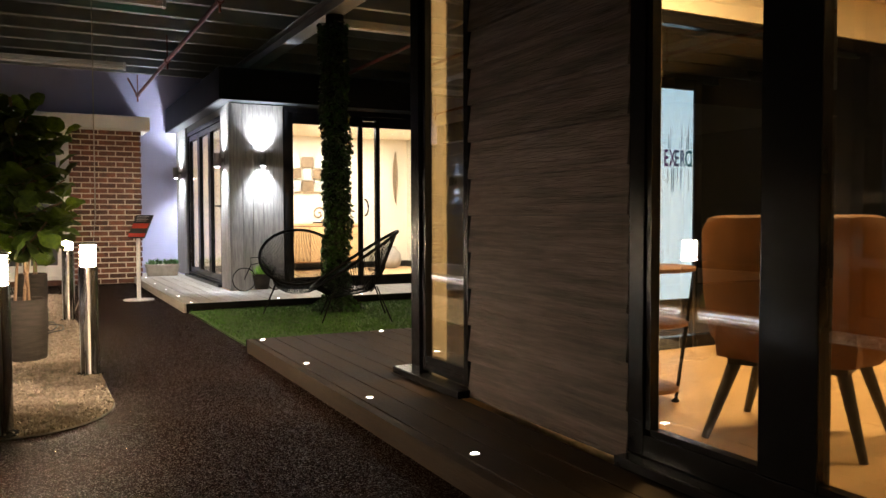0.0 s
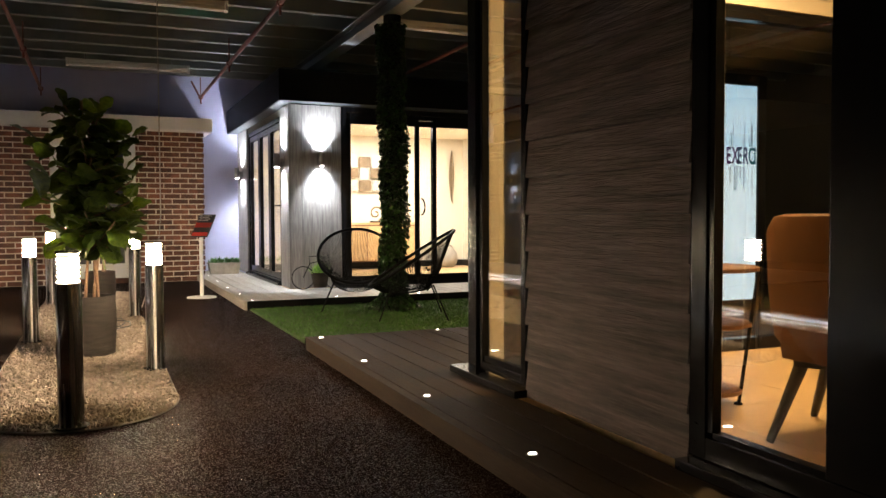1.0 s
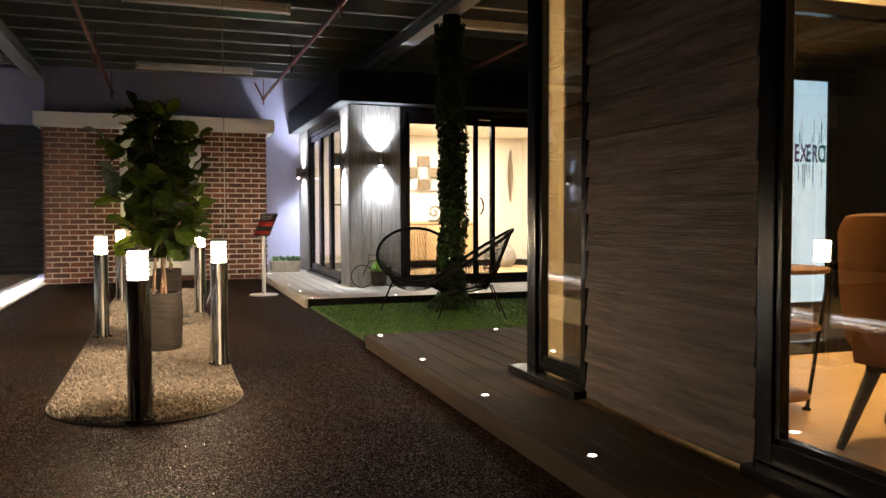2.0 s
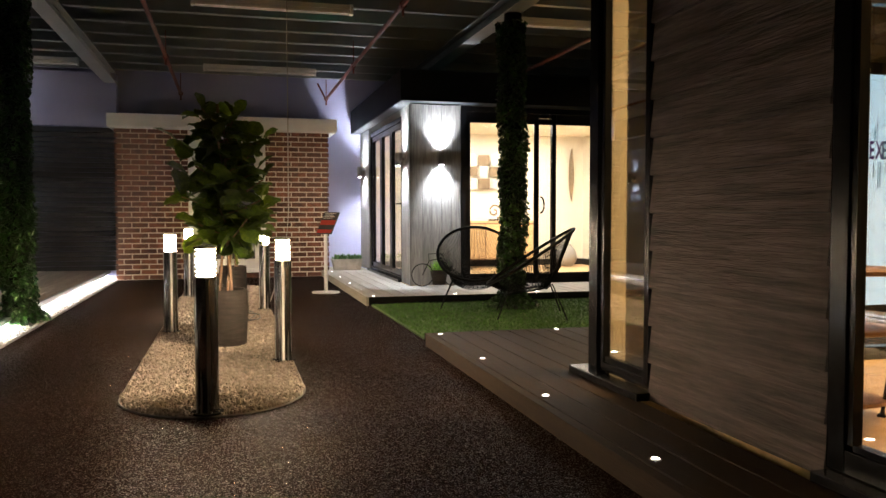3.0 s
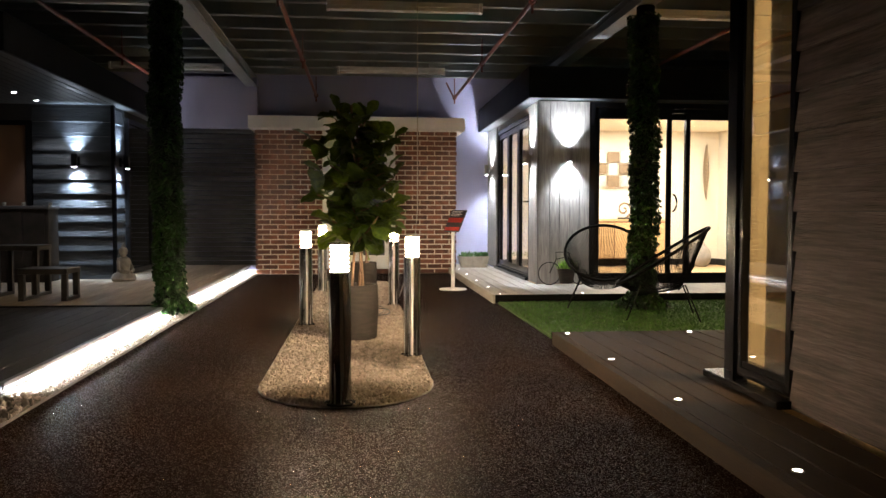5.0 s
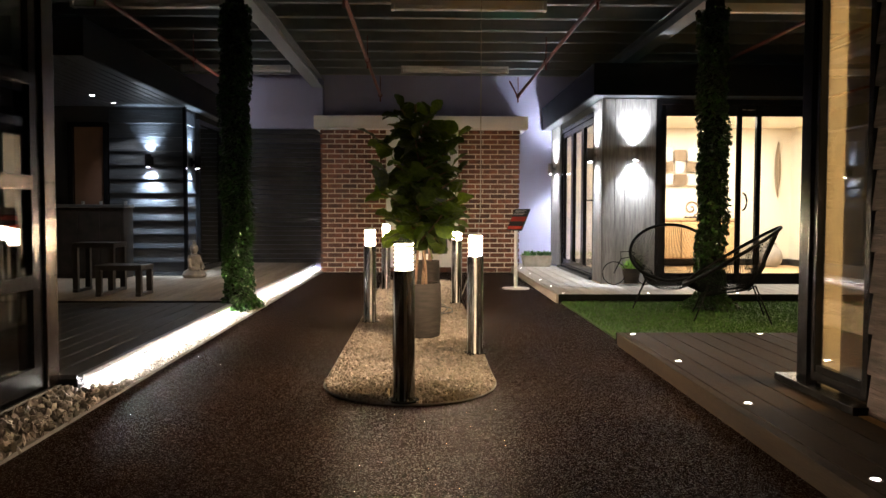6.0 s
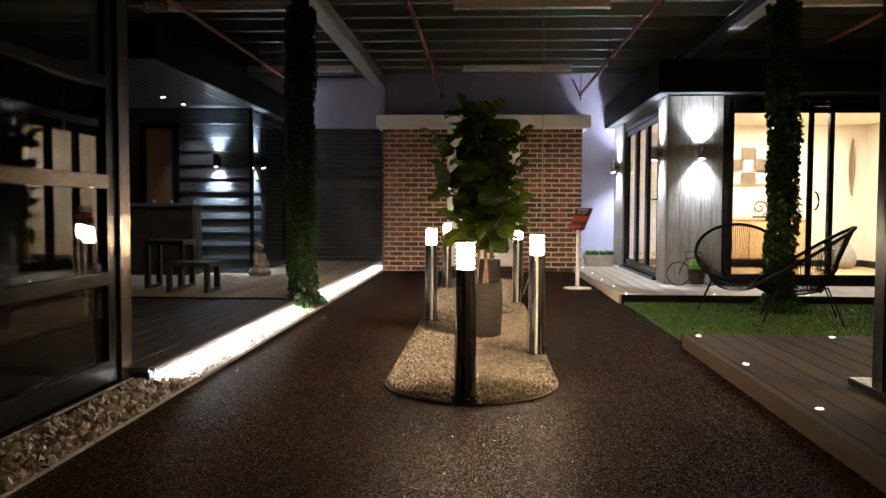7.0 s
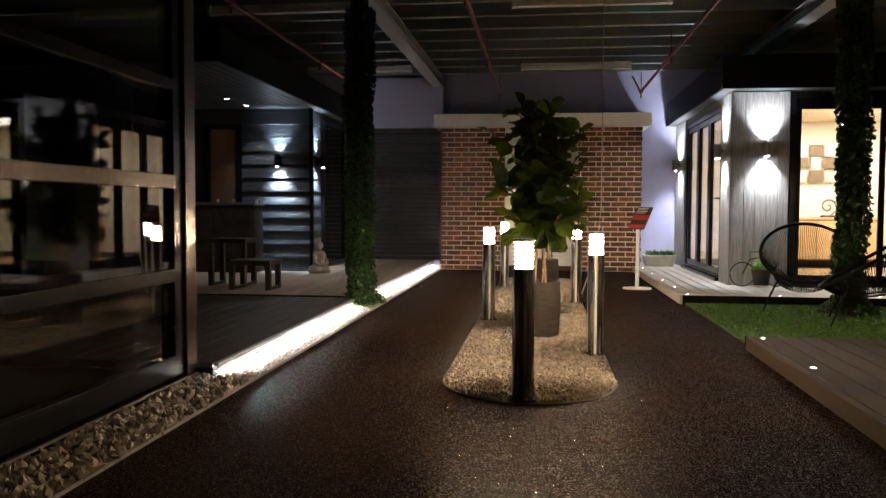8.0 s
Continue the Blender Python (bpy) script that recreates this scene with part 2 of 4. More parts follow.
    flex=mat("flex", (0.62, 0.58, 0.52), rough=0.5),
    wicker=mat("wicker", (0.42, 0.33, 0.22), (0.28, 0.21, 0.13), rough=0.7, scale=30, bump=0.4, fine=0.3),
    tan=mat("tan", (0.26, 0.185, 0.11), (0.17, 0.12, 0.07), rough=0.45, metal=0.3, scale=14, fine=0.2),
    silver=mat("silver", (0.62, 0.60, 0.56), (0.45, 0.43, 0.40), rough=0.3, metal=0.8, scale=14, stretch=(1, 1, 6), bump=0.4, fine=0.2),
    clear=glass("clear", base=0.045), coated=glass("coated", (0.93, 0.93, 0.93), 0.26), mirrored=glass("mirrored", (0.92, 0.92, 0.92), 0.40), smoke=glass("smoke", (0.55, 0.55, 0.55)), frost=mat("frost", (0.90, 0.90, 0.88), (0.86, 0.86, 0.84), rough=0.25),
    bulb=glow("bulb", WARM, BOLLARD_GLOW), led=glow("led", (0.93, 0.97, 1.0), LED_GLOW), stud=glow("stud", (1.0, 0.9, 0.75), SPOT_GLOW),
    pendant=glow("pendant", WARM, 12), down=glow("down", (0.95, 0.97, 1.0), 18), lens_cool=glow("lens_cool", COOL, 220), green_glow=glow("green_glow", (0.2, 1.0, 0.5), 5),
    screen=glow("screen", (0.46, 0.80, 1.0), 1.5), ink_pale=mat("ink_pale", (0.34, 0.58, 0.78), rough=0.5), ink=mat("ink", (0.02, 0.10, 0.36), rough=0.5), ink_violet=mat("ink_violet", (0.12, 0.03, 0.32), rough=0.5), ink_cyan=mat("ink_cyan", (0.02, 0.30, 0.5), rough=0.5))


# ---- building helpers ----
def box(bm, x0, x1, y0, y1, z0, z1, bevel=0.0):
    made = bmesh.ops.create_cube(bm, size=1, matrix=Matrix.Translation(((x0 + x1) / 2, (y0 + y1) / 2, (z0 + z1) / 2)) @ Matrix.Diagonal((x1 - x0, y1 - y0, z1 - z0, 1)))
    if bevel:
        edges = list({e for v in made["verts"] for e in v.link_edges})
        bmesh.ops.bevel(bm, geom=edges, offset=bevel, segments=2, affect="EDGES", profile=0.7)
    return bm


def boxes(*rows, bevel=0.0):
    bm = bmesh.new()
    for row in rows:
        box(bm, *row, bevel=bevel)
    return bm


def rod(bm, a, b, r, r2=None, seg=12, caps=True):
    a, b = Vector(a), Vector(b)
    m = Matrix.Translation((a + b) / 2) @ (b - a).to_track_quat("Z", "Y").to_matrix().to_4x4()
    bmesh.ops.create_cone(bm, cap_ends=caps, segments=seg, radius1=r, radius2=r if r2 is None else r2, depth=(b - a).length, matrix=m)
    return bm


def tube(bm, points, r, seg=8, closed=False):
    """A round bar along a line of points."""
    pts = [Vector(p) for p in points]
    rings, n = [], len(pts)
    up = Vector((0, 0, 1))
    for i, p in enumerate(pts):
        d = (pts[(i + 1) % n] - pts[i - 1]) if closed else (pts[min(i + 1, n - 1)] - pts[max(i - 1, 0)])
        d.normalize()
        s = d.cross(up)
        if s.length < 0.05:
            s = d.cross(Vector((1, 0, 0)))
        s.normalize()
        u = s.cross(d)
        rings.append([bm.verts.new(p + (s * math.cos(k * math.tau / seg) + u * math.sin(k * math.tau / seg)) * r) for k in range(seg)])
    for i in range(n if closed else n - 1):
        a, b = rings[i], rings[(i + 1) % n]
        for k in range(seg):
            bm.faces.new((a[k], a[(k + 1) % seg], b[(k + 1) % seg], b[k]))
    return bm


def lathe(bm, profile, at=(0, 0, 0), seg=28):
    """A turned body from (radius, height) rows."""
    rings = []
    for r, z in profile:
        rings.append([bm.verts.new((at[0] + r * math.cos(k * math.tau / seg), at[1] + r * math.sin(k * math.tau / seg), at[2] + z)) for k in range(seg)])
    for a, b in zip(rings, rings[1:]):
        for k in range(seg):
            bm.faces.new((a[k], a[(k + 1) % seg], b[(k + 1) % seg], b[k]))
    for ring, flip in ((rings[0], True), (rings[-1], False)):
        bm.faces.new(ring[::-1] if flip else ring)
    return bm


def mesh_of(name, bm, material, smooth=False):
    bmesh.ops.recalc_face_normals(bm, faces=bm.faces)
    me = bpy.data.meshes.new(name)
    bm.to_mesh(me)
    bm.free()
    me.materials.append(M[material])
    if smooth:
        me.shade_smooth()
        me.set_sharp_from_angle(angle=radians(40))
    return me


def part(name, bm, material, parent, label="", smooth=False):
    ob = new(name, bm if isinstance(bm, bpy.types.Mesh) else mesh_of(name, bm, material, smooth))
    ob.parent = parent
    return tagged(ob, label)


def thing(name, label, category, group="", kind="", at=(0, 0, 0), turn=0):
    ob = new(name)
    ob.empty_display_size = 0.1
    ob.matrix_world = pose(*at, 0, 0, turn)
    return tagged(ob, label, category, group, kind)


def solid(name, bm, material, label, category, kind="", group="", smooth=False):
    return tagged(new(name, mesh_of(name, bm, material, smooth)), label, category, group, kind)


def scatter(name, shape, faces, mats4, material):
    """One mesh of many small pieces: a shape placed by each 4x4 matrix."""
    v = np.array(shape, dtype=float)
    v = np.concatenate([v, np.ones((len(v), 1))], 1)
    m = np.array(mats4)
    co = np.einsum("nij,kj->nki", m, v)[:, :, :3].reshape(-1, 3)
    f = np.array(faces)
    idx = (f[None] + (np.arange(len(m)) * len(v))[:, None, None]).reshape(-1, f.shape[1])
    me = bpy.data.meshes.new(name)
    me.from_pydata(co.tolist(), [], idx.tolist())
    me.materials.append(M[material])
    return me


def turned(at, size, ang):
    """A 4x4 for scatter()."""
    return np.array(Matrix.LocRotScale(at, Euler(ang), size))

# ---- the hall ----
S = "structure"
solid("ground", boxes((-9, 10, -6, 13.2, -0.1, 0.0)), "path", "dark resin-bound stone path over the hall floor", "ground", S)
solid("wall_north", boxes((-9, 10, 13.0, 13.2, 0.0, 3.5)), "wall_blue", "pale blue-grey painted rear wall", "wall", S)
solid("wall_south", boxes((-9, 10, -6.2, -6.0, 0.0, 3.5)), "dark_wall", "dark plain wall", "wall", S)
solid("wall_west", boxes((-9.2, -9.0, -6, 13.0, 0.0, 3.5)), "dark_wall", "dark plain wall", "wall", S)
solid("wall_east", boxes((10.0, 10.2, -6, 13.0, 0.0, 3.5)), "dark_wall", "dark plain wall", "wall", S)
solid("wall_bulkhead", boxes((-2.86, -1.60, 12.78, 12.99, 2.245, 3.04)), "wall_blue", "pale blue-grey painted bulkhead over the shutter", "wall", S)
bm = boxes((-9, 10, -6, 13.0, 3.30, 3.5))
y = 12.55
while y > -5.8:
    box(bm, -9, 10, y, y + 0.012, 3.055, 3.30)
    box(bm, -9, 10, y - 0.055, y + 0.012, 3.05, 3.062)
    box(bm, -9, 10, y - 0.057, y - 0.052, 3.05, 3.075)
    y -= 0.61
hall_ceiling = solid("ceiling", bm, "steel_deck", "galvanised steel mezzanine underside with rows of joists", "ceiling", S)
# shade between the joists is put into the colour: deck underside near-black
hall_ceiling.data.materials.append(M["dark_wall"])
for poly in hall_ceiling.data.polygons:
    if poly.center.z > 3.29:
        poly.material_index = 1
for x in (-1.68, 2.70, -6.1, 7.1):
    bm = boxes((x - 0.085, x + 0.085, -6, 13.0, 2.89, 2.905), (x - 0.006, x + 0.006, -6, 13.0, 2.905, 3.045), (x - 0.085, x + 0.085, -6, 13.0, 3.035, 3.048))
    solid("steel_beam", bm, "steel_grey", "grey painted steel beam under the joists", "beam", S)
for x in (-2.78, -0.68, 1.50, 3.68):
    pipe = thing("sprinkler_pipe", "red painted sprinkler pipe with brackets below the joists", "pipe", "sprinkler pipes")
    bm = rod(bmesh.new(), (x, -5.9, 2.76), (x, 12.75, 2.76), 0.021)
    part("pipe", bm, "pipe_red", pipe, smooth=True)
    for yy in (12.68, 9.8, 6.9, 4.0):
        bm = rod(bmesh.new(), (x, yy, 2.755), (x, yy, 3.06), 0.007, seg=8)
        rod(bm, (x, yy - 0.025, 2.76), (x, yy + 0.025, 2.76), 0.034)
        rod(bm, (x, yy, 2.76), (x, yy, 2.66), 0.012, seg=8)
        part("bracket", bm, "pipe_red", pipe)
part("strut", rod(bmesh.new(), (1.50, 12.68, 2.74), (1.40, 12.98, 3.04), 0.014), "pipe_red", bpy.data.objects["sprinkler_pipe.002"])


def batten_light(x, y):
    fit = thing("batten_light", "unlit white fluorescent batten fixed under the joists", "light fitting", "batten lights", at=(x, y, 3.045))
    part("body", boxes((-0.78, 0.78, -0.03, 0.03, -0.05, 0.0), bevel=0.006), "batten", fit)
    part("diffuser", boxes((-0.75, 0.75, -0.045, 0.045, -0.095, -0.052), bevel=0.015), "frost", fit)
    for s in (-1, 1):
        part("hanger", rod(bmesh.new(), (s * 0.55, 0, -0.002), (s * 0.55, 0, 0.26), 0.006, seg=8), "steel_grey", fit)
        part("end_cap", boxes((s * 0.768 - 0.016, s * 0.768 + 0.016, -0.048, 0.048, -0.097, -0.0005), bevel=0.004), "batten", fit)
    return fit


first = batten_light(0.46, 11.72)
for x, y in ((0.46, 8.12), (-2.72, 11.72), (-2.72, 8.12), (3.64, 8.12), (3.64, 11.72), (0.46, 4.5), (-2.72, 4.5), (3.64, 4.5)):
    copy_thing(first, pose(x, y, 3.045))


# ---- paving, beds, decks ----
def deck(name, label, strips, z, material, group="deck"):
    """Boards along y from (x0, x1, y0, y1) strips, on a dark frame."""
    d = tagged(new(name, mesh_of(name, boxes(*[(x0 + 0.006, x1 - 0.002, y0 + 0.006, y1 - 0.006, 0.0, z - 0.026) for x0, x1, y0, y1 in strips]), "black_alu")), label, "deck", "", S)
    kinds = {}
    for x0, x1, y0, y1 in strips:
        n = max(1, round((x1 - x0) / 0.142))
        w = (x1 - x0) / n
        key = (round(w, 4), round(y1 - y0, 3))
        if key not in kinds:
            kinds[key] = mesh_of("deck_board", box(bmesh.new(), -w / 2 + 0.004, w / 2 - 0.004, 0, y1 - y0, -0.025, 0, bevel=0.003), material)
        for i in range(n):
            b = part("deck_board", kinds[key], material, d)
            b.location = (x0 + (i + 0.5) * w, y0, z)
    return d


def studs(label, group, places, z):
    bm = lathe(bmesh.new(), [(0.021, 0.0), (0.021, 0.003), (0.0145, 0.004), (0.0145, 0.0035)], seg=20)
    rim = mesh_of("rim", bm, "alu")
    lens = mesh_of("lens", lathe(bmesh.new(), [(0.014, 0.0), (0.014, 0.0042), (0.007, 0.005)], seg=20), "stud")
    for x, y in places:
        s = thing("deck_light", label, "deck light", group, at=(x, y, z))
        part("rim", rim, "alu", s)
        part("lens", lens, "stud", s, "glowing warm white lens")


near = deck("deck_1", "brown composite deck boards along the garden room", [(1.385, 1.80, -2.0, 5.45), (1.80, 6.3, 3.80, 5.45)], 0.09, "deck_brown")
part("edge_board", box(bmesh.new(), 1.335, 1.380, -2.0, 5.45, 0.0, 0.090, bevel=0.003), "deck_brown", near, "paler brown edging board")
part("end_board", boxes((1.335, 6.3, 5.456, 5.475, 0.0, 0.086)), "black_alu", near, "black end board")
studs("small round glowing light set in the brown deck", "near deck lights", [(1.43, 5.353), (1.425, 4.372), (1.415, 3.393), (1.41, 2.405), (1.41, 1.42), (2.305, 5.36)], 0.0905)
near.matrix_world = Matrix.Translation((1.345, 5.46, 0)) @ pose(0, 0, 0, 0, 0, -0.6) @ Matrix.Translation((-1.335, -5.46, 0))
far = deck("deck_2", "grey composite deck boards round the lit garden room", [(1.385, 2.06, 8.03, 12.95), (2.06, 7.0, 8.03, 9.19)], 0.09, "deck_grey")
part("end_board", boxes((1.375, 7.0, 8.0, 8.024, 0.0, 0.089)), "black_alu", far, "black end board")
part("edge_board", boxes((1.352, 1.382, 8.027, 12.95, 0.0, 0.089)), "deck_grey", far)
studs("small round glowing light set in the grey deck", "far deck lights", [(1.435, 8.08), (1.435, 8.84), (1.43, 9.70), (1.445, 10.72), (1.46, 11.75), (2.31, 8.08), (3.24, 8.10), (4.2, 8.10)], 0.0905)
low = deck("deck_3", "black composite deck boards, low", [(-6.0, -1.765, 4.08, 7.32)], 0.085, "deck_black")
part("edge_trim", boxes((-1.764, -1.735, 4.08, 7.32, 0.070, 0.0855), (-1.738, -1.735, 4.08, 7.32, 0.058, 0.0699)), "alu", low, "thin metal edge trim")
high = deck("deck_4", "grey-brown composite deck boards under the canopy", [(-6.0, -1.765, 7.36, 12.88)], 0.10, "deck_tan")
part("end_board", boxes((-6.0, -1.765, 7.325, 7.355, 0.0, 0.097)), "black_alu", high, "black end board")
part("edge_trim", boxes((-1.764, -1.735, 7.36, 12.88, 0.070, 0.1005), (-1.738, -1.735, 7.36, 12.88, 0.058, 0.0699)), "alu", high, "thin metal edge trim")

led = thing("led_strip", "bright white light strip under the deck edge", "light strip")
part("channel", boxes((-1.7645, -1.7625, 4.14, 12.6, 0.035, 0.0695)), "alu", led)
part("tape", boxes((-1.762, -1.750, 4.15, 12.58, 0.060, 0.067)), "led", led, "glowing white light tape")

rng = np.random.default_rng(4)
OCTA = [(1, 0, 0), (0, 1, 0), (-0.9, 0.1, 0), (0.1, -1, 0), (0.1, 0.1, 0.8), (0, 0, -0.8), (0.6, 0.55, 0.45), (-0.55, -0.6, 0.4)]
OCTF = [(0, 6, 4), (0, 1, 6), (6, 1, 4), (1, 2, 4), (2, 7, 4), (2, 3, 7), (7, 3, 4), (3, 0, 4), (1, 0, 5), (2, 1, 5), (3, 2, 5), (0, 3, 5)]


def pebbles(inside, x0, x1, y0, y1, n, lo, hi, lift):
    rows = []
    while len(rows) < n:
        x, y = rng.uniform(x0, x1), rng.uniform(y0, y1)
        if not inside(x, y):
            continue
        s = rng.uniform(lo, hi)
        rows.append(turned((x, y, rng.uniform(0.2, lift) + s * 0.2 if lift > 1 else s * 0.35 + rng.uniform(0, lift)), (s, s * rng.uniform(0.6, 1), s * rng.uniform(0.45, 0.8)), rng.uniform(0, 6.28, 3)))
    return rows


def in_bed(x, y):
    cx, hw = -0.066, 0.452
    if y < 4.25:
        hw *= math.sqrt(max(0.0, 1 - ((4.25 - y) / 0.505) ** 2))
    if y > 10.2:
        hw *= math.sqrt(max(0.0, 1 - ((y - 10.2) / 0.5) ** 2))
    return abs(x - cx) < hw


bed = thing("gravel_bed", "cream stone chippings in a metal-edged bed with rounded ends", "gravel bed", kind="stuff")
bm = bmesh.new()
ring, edge = [], []
for i in range(96):
    a = i * math.tau / 96
    c, s_ = math.cos(a), math.sin(a)
    dy = abs(s_)
    ring.append(bm.verts.new((-0.066 + c * 0.455, 4.25 - 0.508 * dy if s_ < 0 else 10.2 + 0.5 * dy, 0.006)))
    edge.append((-0.066 + c * 0.459, 4.25 - 0.512 * dy if s_ < 0 else 10.2 + 0.504 * dy, 0.006))
bm.faces.new(ring)
part("base", bm, "chip", bed)
chips = pebbles(in_bed, -0.55, 0.45, 3.6, 7.0, 19000, 0.008, 0.016, 0.012) + pebbles(in_bed, -0.55, 0.45, 7.0, 10.8, 7000, 0.012, 0.022, 0.014)
tagged(part("chippings", scatter("chippings", OCTA, OCTF, chips, "chip"), "chip", bed), kind="stuff")
part("edging", tube(bmesh.new(), edge, 0.004, seg=6, closed=True), "edging", bed, "thin metal edging")

gutter = thing("gravel_strip", "pale rounded stones in a strip beside the dark deck", "gravel strip", kind="stuff")
part("base", boxes((-1.86, -1.53, -2.0, 12.9, 0.0, 0.008)), "cobble", gutter)
inside = lambda x, y: True
stones = pebbles(inside, -1.76, -1.535, 4.1, 12.8, 7500, 0.009, 0.018, 0.006) + pebbles(inside, -1.84, -1.535, -0.5, 4.1, 2600, 0.014, 0.030, 0.02)
tagged(part("stones", scatter("stones", OCTA, OCTF, stones, "cobble"), "cobble", gutter), kind="stuff")
part("edging", boxes((-1.531, -1.525, -2.0, 12.9, 0.0, 0.014)), "edging", gutter, "thin metal edging")

lawn = thing("artificial_lawn", "bright green artificial grass between the decks", "lawn", kind="stuff")
part("backing", boxes((1.40, 7.0, 5.48, 7.995, 0.0, 0.014)), "turf", lawn)
blades = []
for i in range(26000):
    x, y = (rng.uniform(1.41, 4.6), rng.uniform(5.49, 7.98))
    blades.append(turned((x, y, 0.012), (0.006, 0.006, rng.uniform(0.012, 0.024)), (rng.uniform(-0.5, 0.5), rng.uniform(-0.5, 0.5), rng.uniform(0, 6.28))))
tagged(part("blades", scatter("blades", [(-1, 0, 0), (1, 0, 0), (0.3, 0.5, 1)], [(0, 1, 2)], blades, "grass"), "grass", lawn), kind="stuff")


# ---- brick kiosk at the end of the path ----
kiosk = thing("brick_kiosk", "red-brown brick kiosk with a white fascia and a white door", "building")
BX0, BX1, BY = -1.56, 1.475, 12.15
DX0, DX1, DZ1 = -0.56, 0.53, 2.15
for row in ((BX0 + 0.03, DX0, BY + 0.005, BY + 0.12, 0, 2.175), (DX1, BX1 - 0.03, BY + 0.005, BY + 0.12, 0, 2.175), (BX0 + 0.03, BX1 - 0.03, BY + 0.121, 12.99, 0.0, 2.175)):
    part("core", boxes(row), "mortar", kiosk)
part("coping", boxes((-1.645, 1.585, BY - 0.11, 12.99, 2.178, 2.365), bevel=0.006), "coping", kiosk, "white painted fascia board")
part("soffit", boxes((-1.63, 1.57, BY - 0.095, BY - 0.002, 2.160, 2.176)), "coping", kiosk)
door = part("door", boxes((DX0 + 0.07, DX1 - 0.07, BY + 0.055, BY + 0.095, 0.09, 2.08)), "upvc", kiosk, "white door with a glazed panel")
part("frame", boxes((DX0, DX0 + 0.07, BY + 0.02, BY + 0.11, 0.075, DZ1), (DX1 - 0.07, DX1, BY + 0.02, BY + 0.11, 0.075, DZ1), (DX0 + 0.07, DX1 - 0.07, BY + 0.02, BY + 0.11, 2.08, DZ1), (DX0 + 0.07, DX1 - 0.07, BY + 0.02, BY + 0.10, 0.075, 0.13), bevel=0.004), "upvc", door)
for x0, x1 in ((DX0 + 0.16, -0.07), (0.04, DX1 - 0.16)):
    part("pane", boxes((x0, x1, BY + 0.046, BY + 0.053, 0.28, 1.95)), "board", door, "dark glass pane")
part("sill_step", boxes((DX0, DX1, BY + 0.0, BY + 0.12, 0.0, 0.072)), "brick", kiosk)

# ---- roller shutter beside it ----
shutter = thing("roller_shutter", "dark grey closed roller shutter", "shutter")
slats = mesh_of("slat", box(bmesh.new(), -1.15, 1.15, -0.012, 0.012, 0.004, 0.072, bevel=0.009), "shutter")
for i in range(28):
    part("slat", slats, "shutter", shutter).location = (-2.72, 12.93, 0.09 + i * 0.074)
part("box", boxes((-3.9, -1.56, 12.86, 12.99, 2.165, 2.235), bevel=0.008), "shutter", shutter)
for x in (-3.9, -1.60):
    part("guide", boxes((x, x + 0.035, 12.89, 12.98, 0.09, 2.163)), "black_alu", shutter)


# ---- garden room frames ----
def frame_bm(u0, u1, z0, z1, w, d0, d1, axis):
    """A rectangular frame of bar width w; axis 'x' lies in a wall along x (d along y), 'y' in a wall along y (d along x)."""
    rows = [(u0, u0 + w, z0, z1), (u1 - w, u1, z0, z1), (u0 + w, u1 - w, z0, z0 + w), (u0 + w, u1 - w, z1 - w, z1)]
    bm = bmesh.new()
    for a, b, c, d in rows:
        if axis == "x":
            box(bm, a, b, d0, d1, c, d, bevel=0.004)
        else:
            box(bm, d0, d1, a, b, c, d, bevel=0.004)
    return bm


def glazed(parent, name, u0, u1, z0, z1, w, d0, d1, axis, label, pane="clear"):
    f = part(name, frame_bm(u0, u1, z0, z1, w, d0, d1, axis), "black_alu", parent, label)
    m = (d0 + d1) / 2
    a = (u0 + w - 0.004, u1 - w + 0.004, m - 0.003, m + 0.003, z0 + w - 0.004, z1 - w + 0.004)
    bm = boxes(a) if axis == "x" else boxes((a[2], a[3], a[0], a[1], a[4], a[5]))
    p = part("pane", bm, pane, f, "clear glass pane")
    p.visible_shadow = False
    return f


def sconce(x, y, z, way, colour=COOL, watts=None, cone=102, label="brushed metal up and down wall lamp, lit", metal="alu"):
    """An up and down wall lamp; way is the wall's outward normal."""
    s = thing("wall_lamp", label, "wall lamp", "wall lamps", at=(x, y, z), turn=math.degrees(math.atan2(way[1], way[0])))
    part("plate", boxes((0.0, 0.012, -0.04, 0.04, -0.055, 0.055), bevel=0.003), metal, s)
    part("arm", boxes((0.012, 0.05, -0.015, 0.015, -0.02, 0.02)), metal, s)
    part("barrel", lathe(bmesh.new(), [(0.030, -0.08), (0.038, -0.08), (0.038, 0.08), (0.030, 0.08), (0.030, 0.05), (0.030, -0.05)][0:4], at=(0.085, 0, 0)), metal, s, smooth=True)
    for e in (-1, 1):
        part("lens", lathe(bmesh.new(), [(0.026, 0.0), (0.026, 0.0013)], at=(0.085, 0, 0.0795 if e > 0 else -0.0808), seg=16), "lens_cool", s, "glowing lens")
        at = (x + way[0] * 0.070, y + way[1] * 0.070, z + e * 0.088)
        lamp("wall_lamp_beam", "SPOT", at, watts or WALL_LAMP, colour, aim=(at[0] - way[0] * 0.07, at[1] - way[1] * 0.07, at[2] + e * 0.16), size=0.02, cone=cone, blend=1.0)
    return s


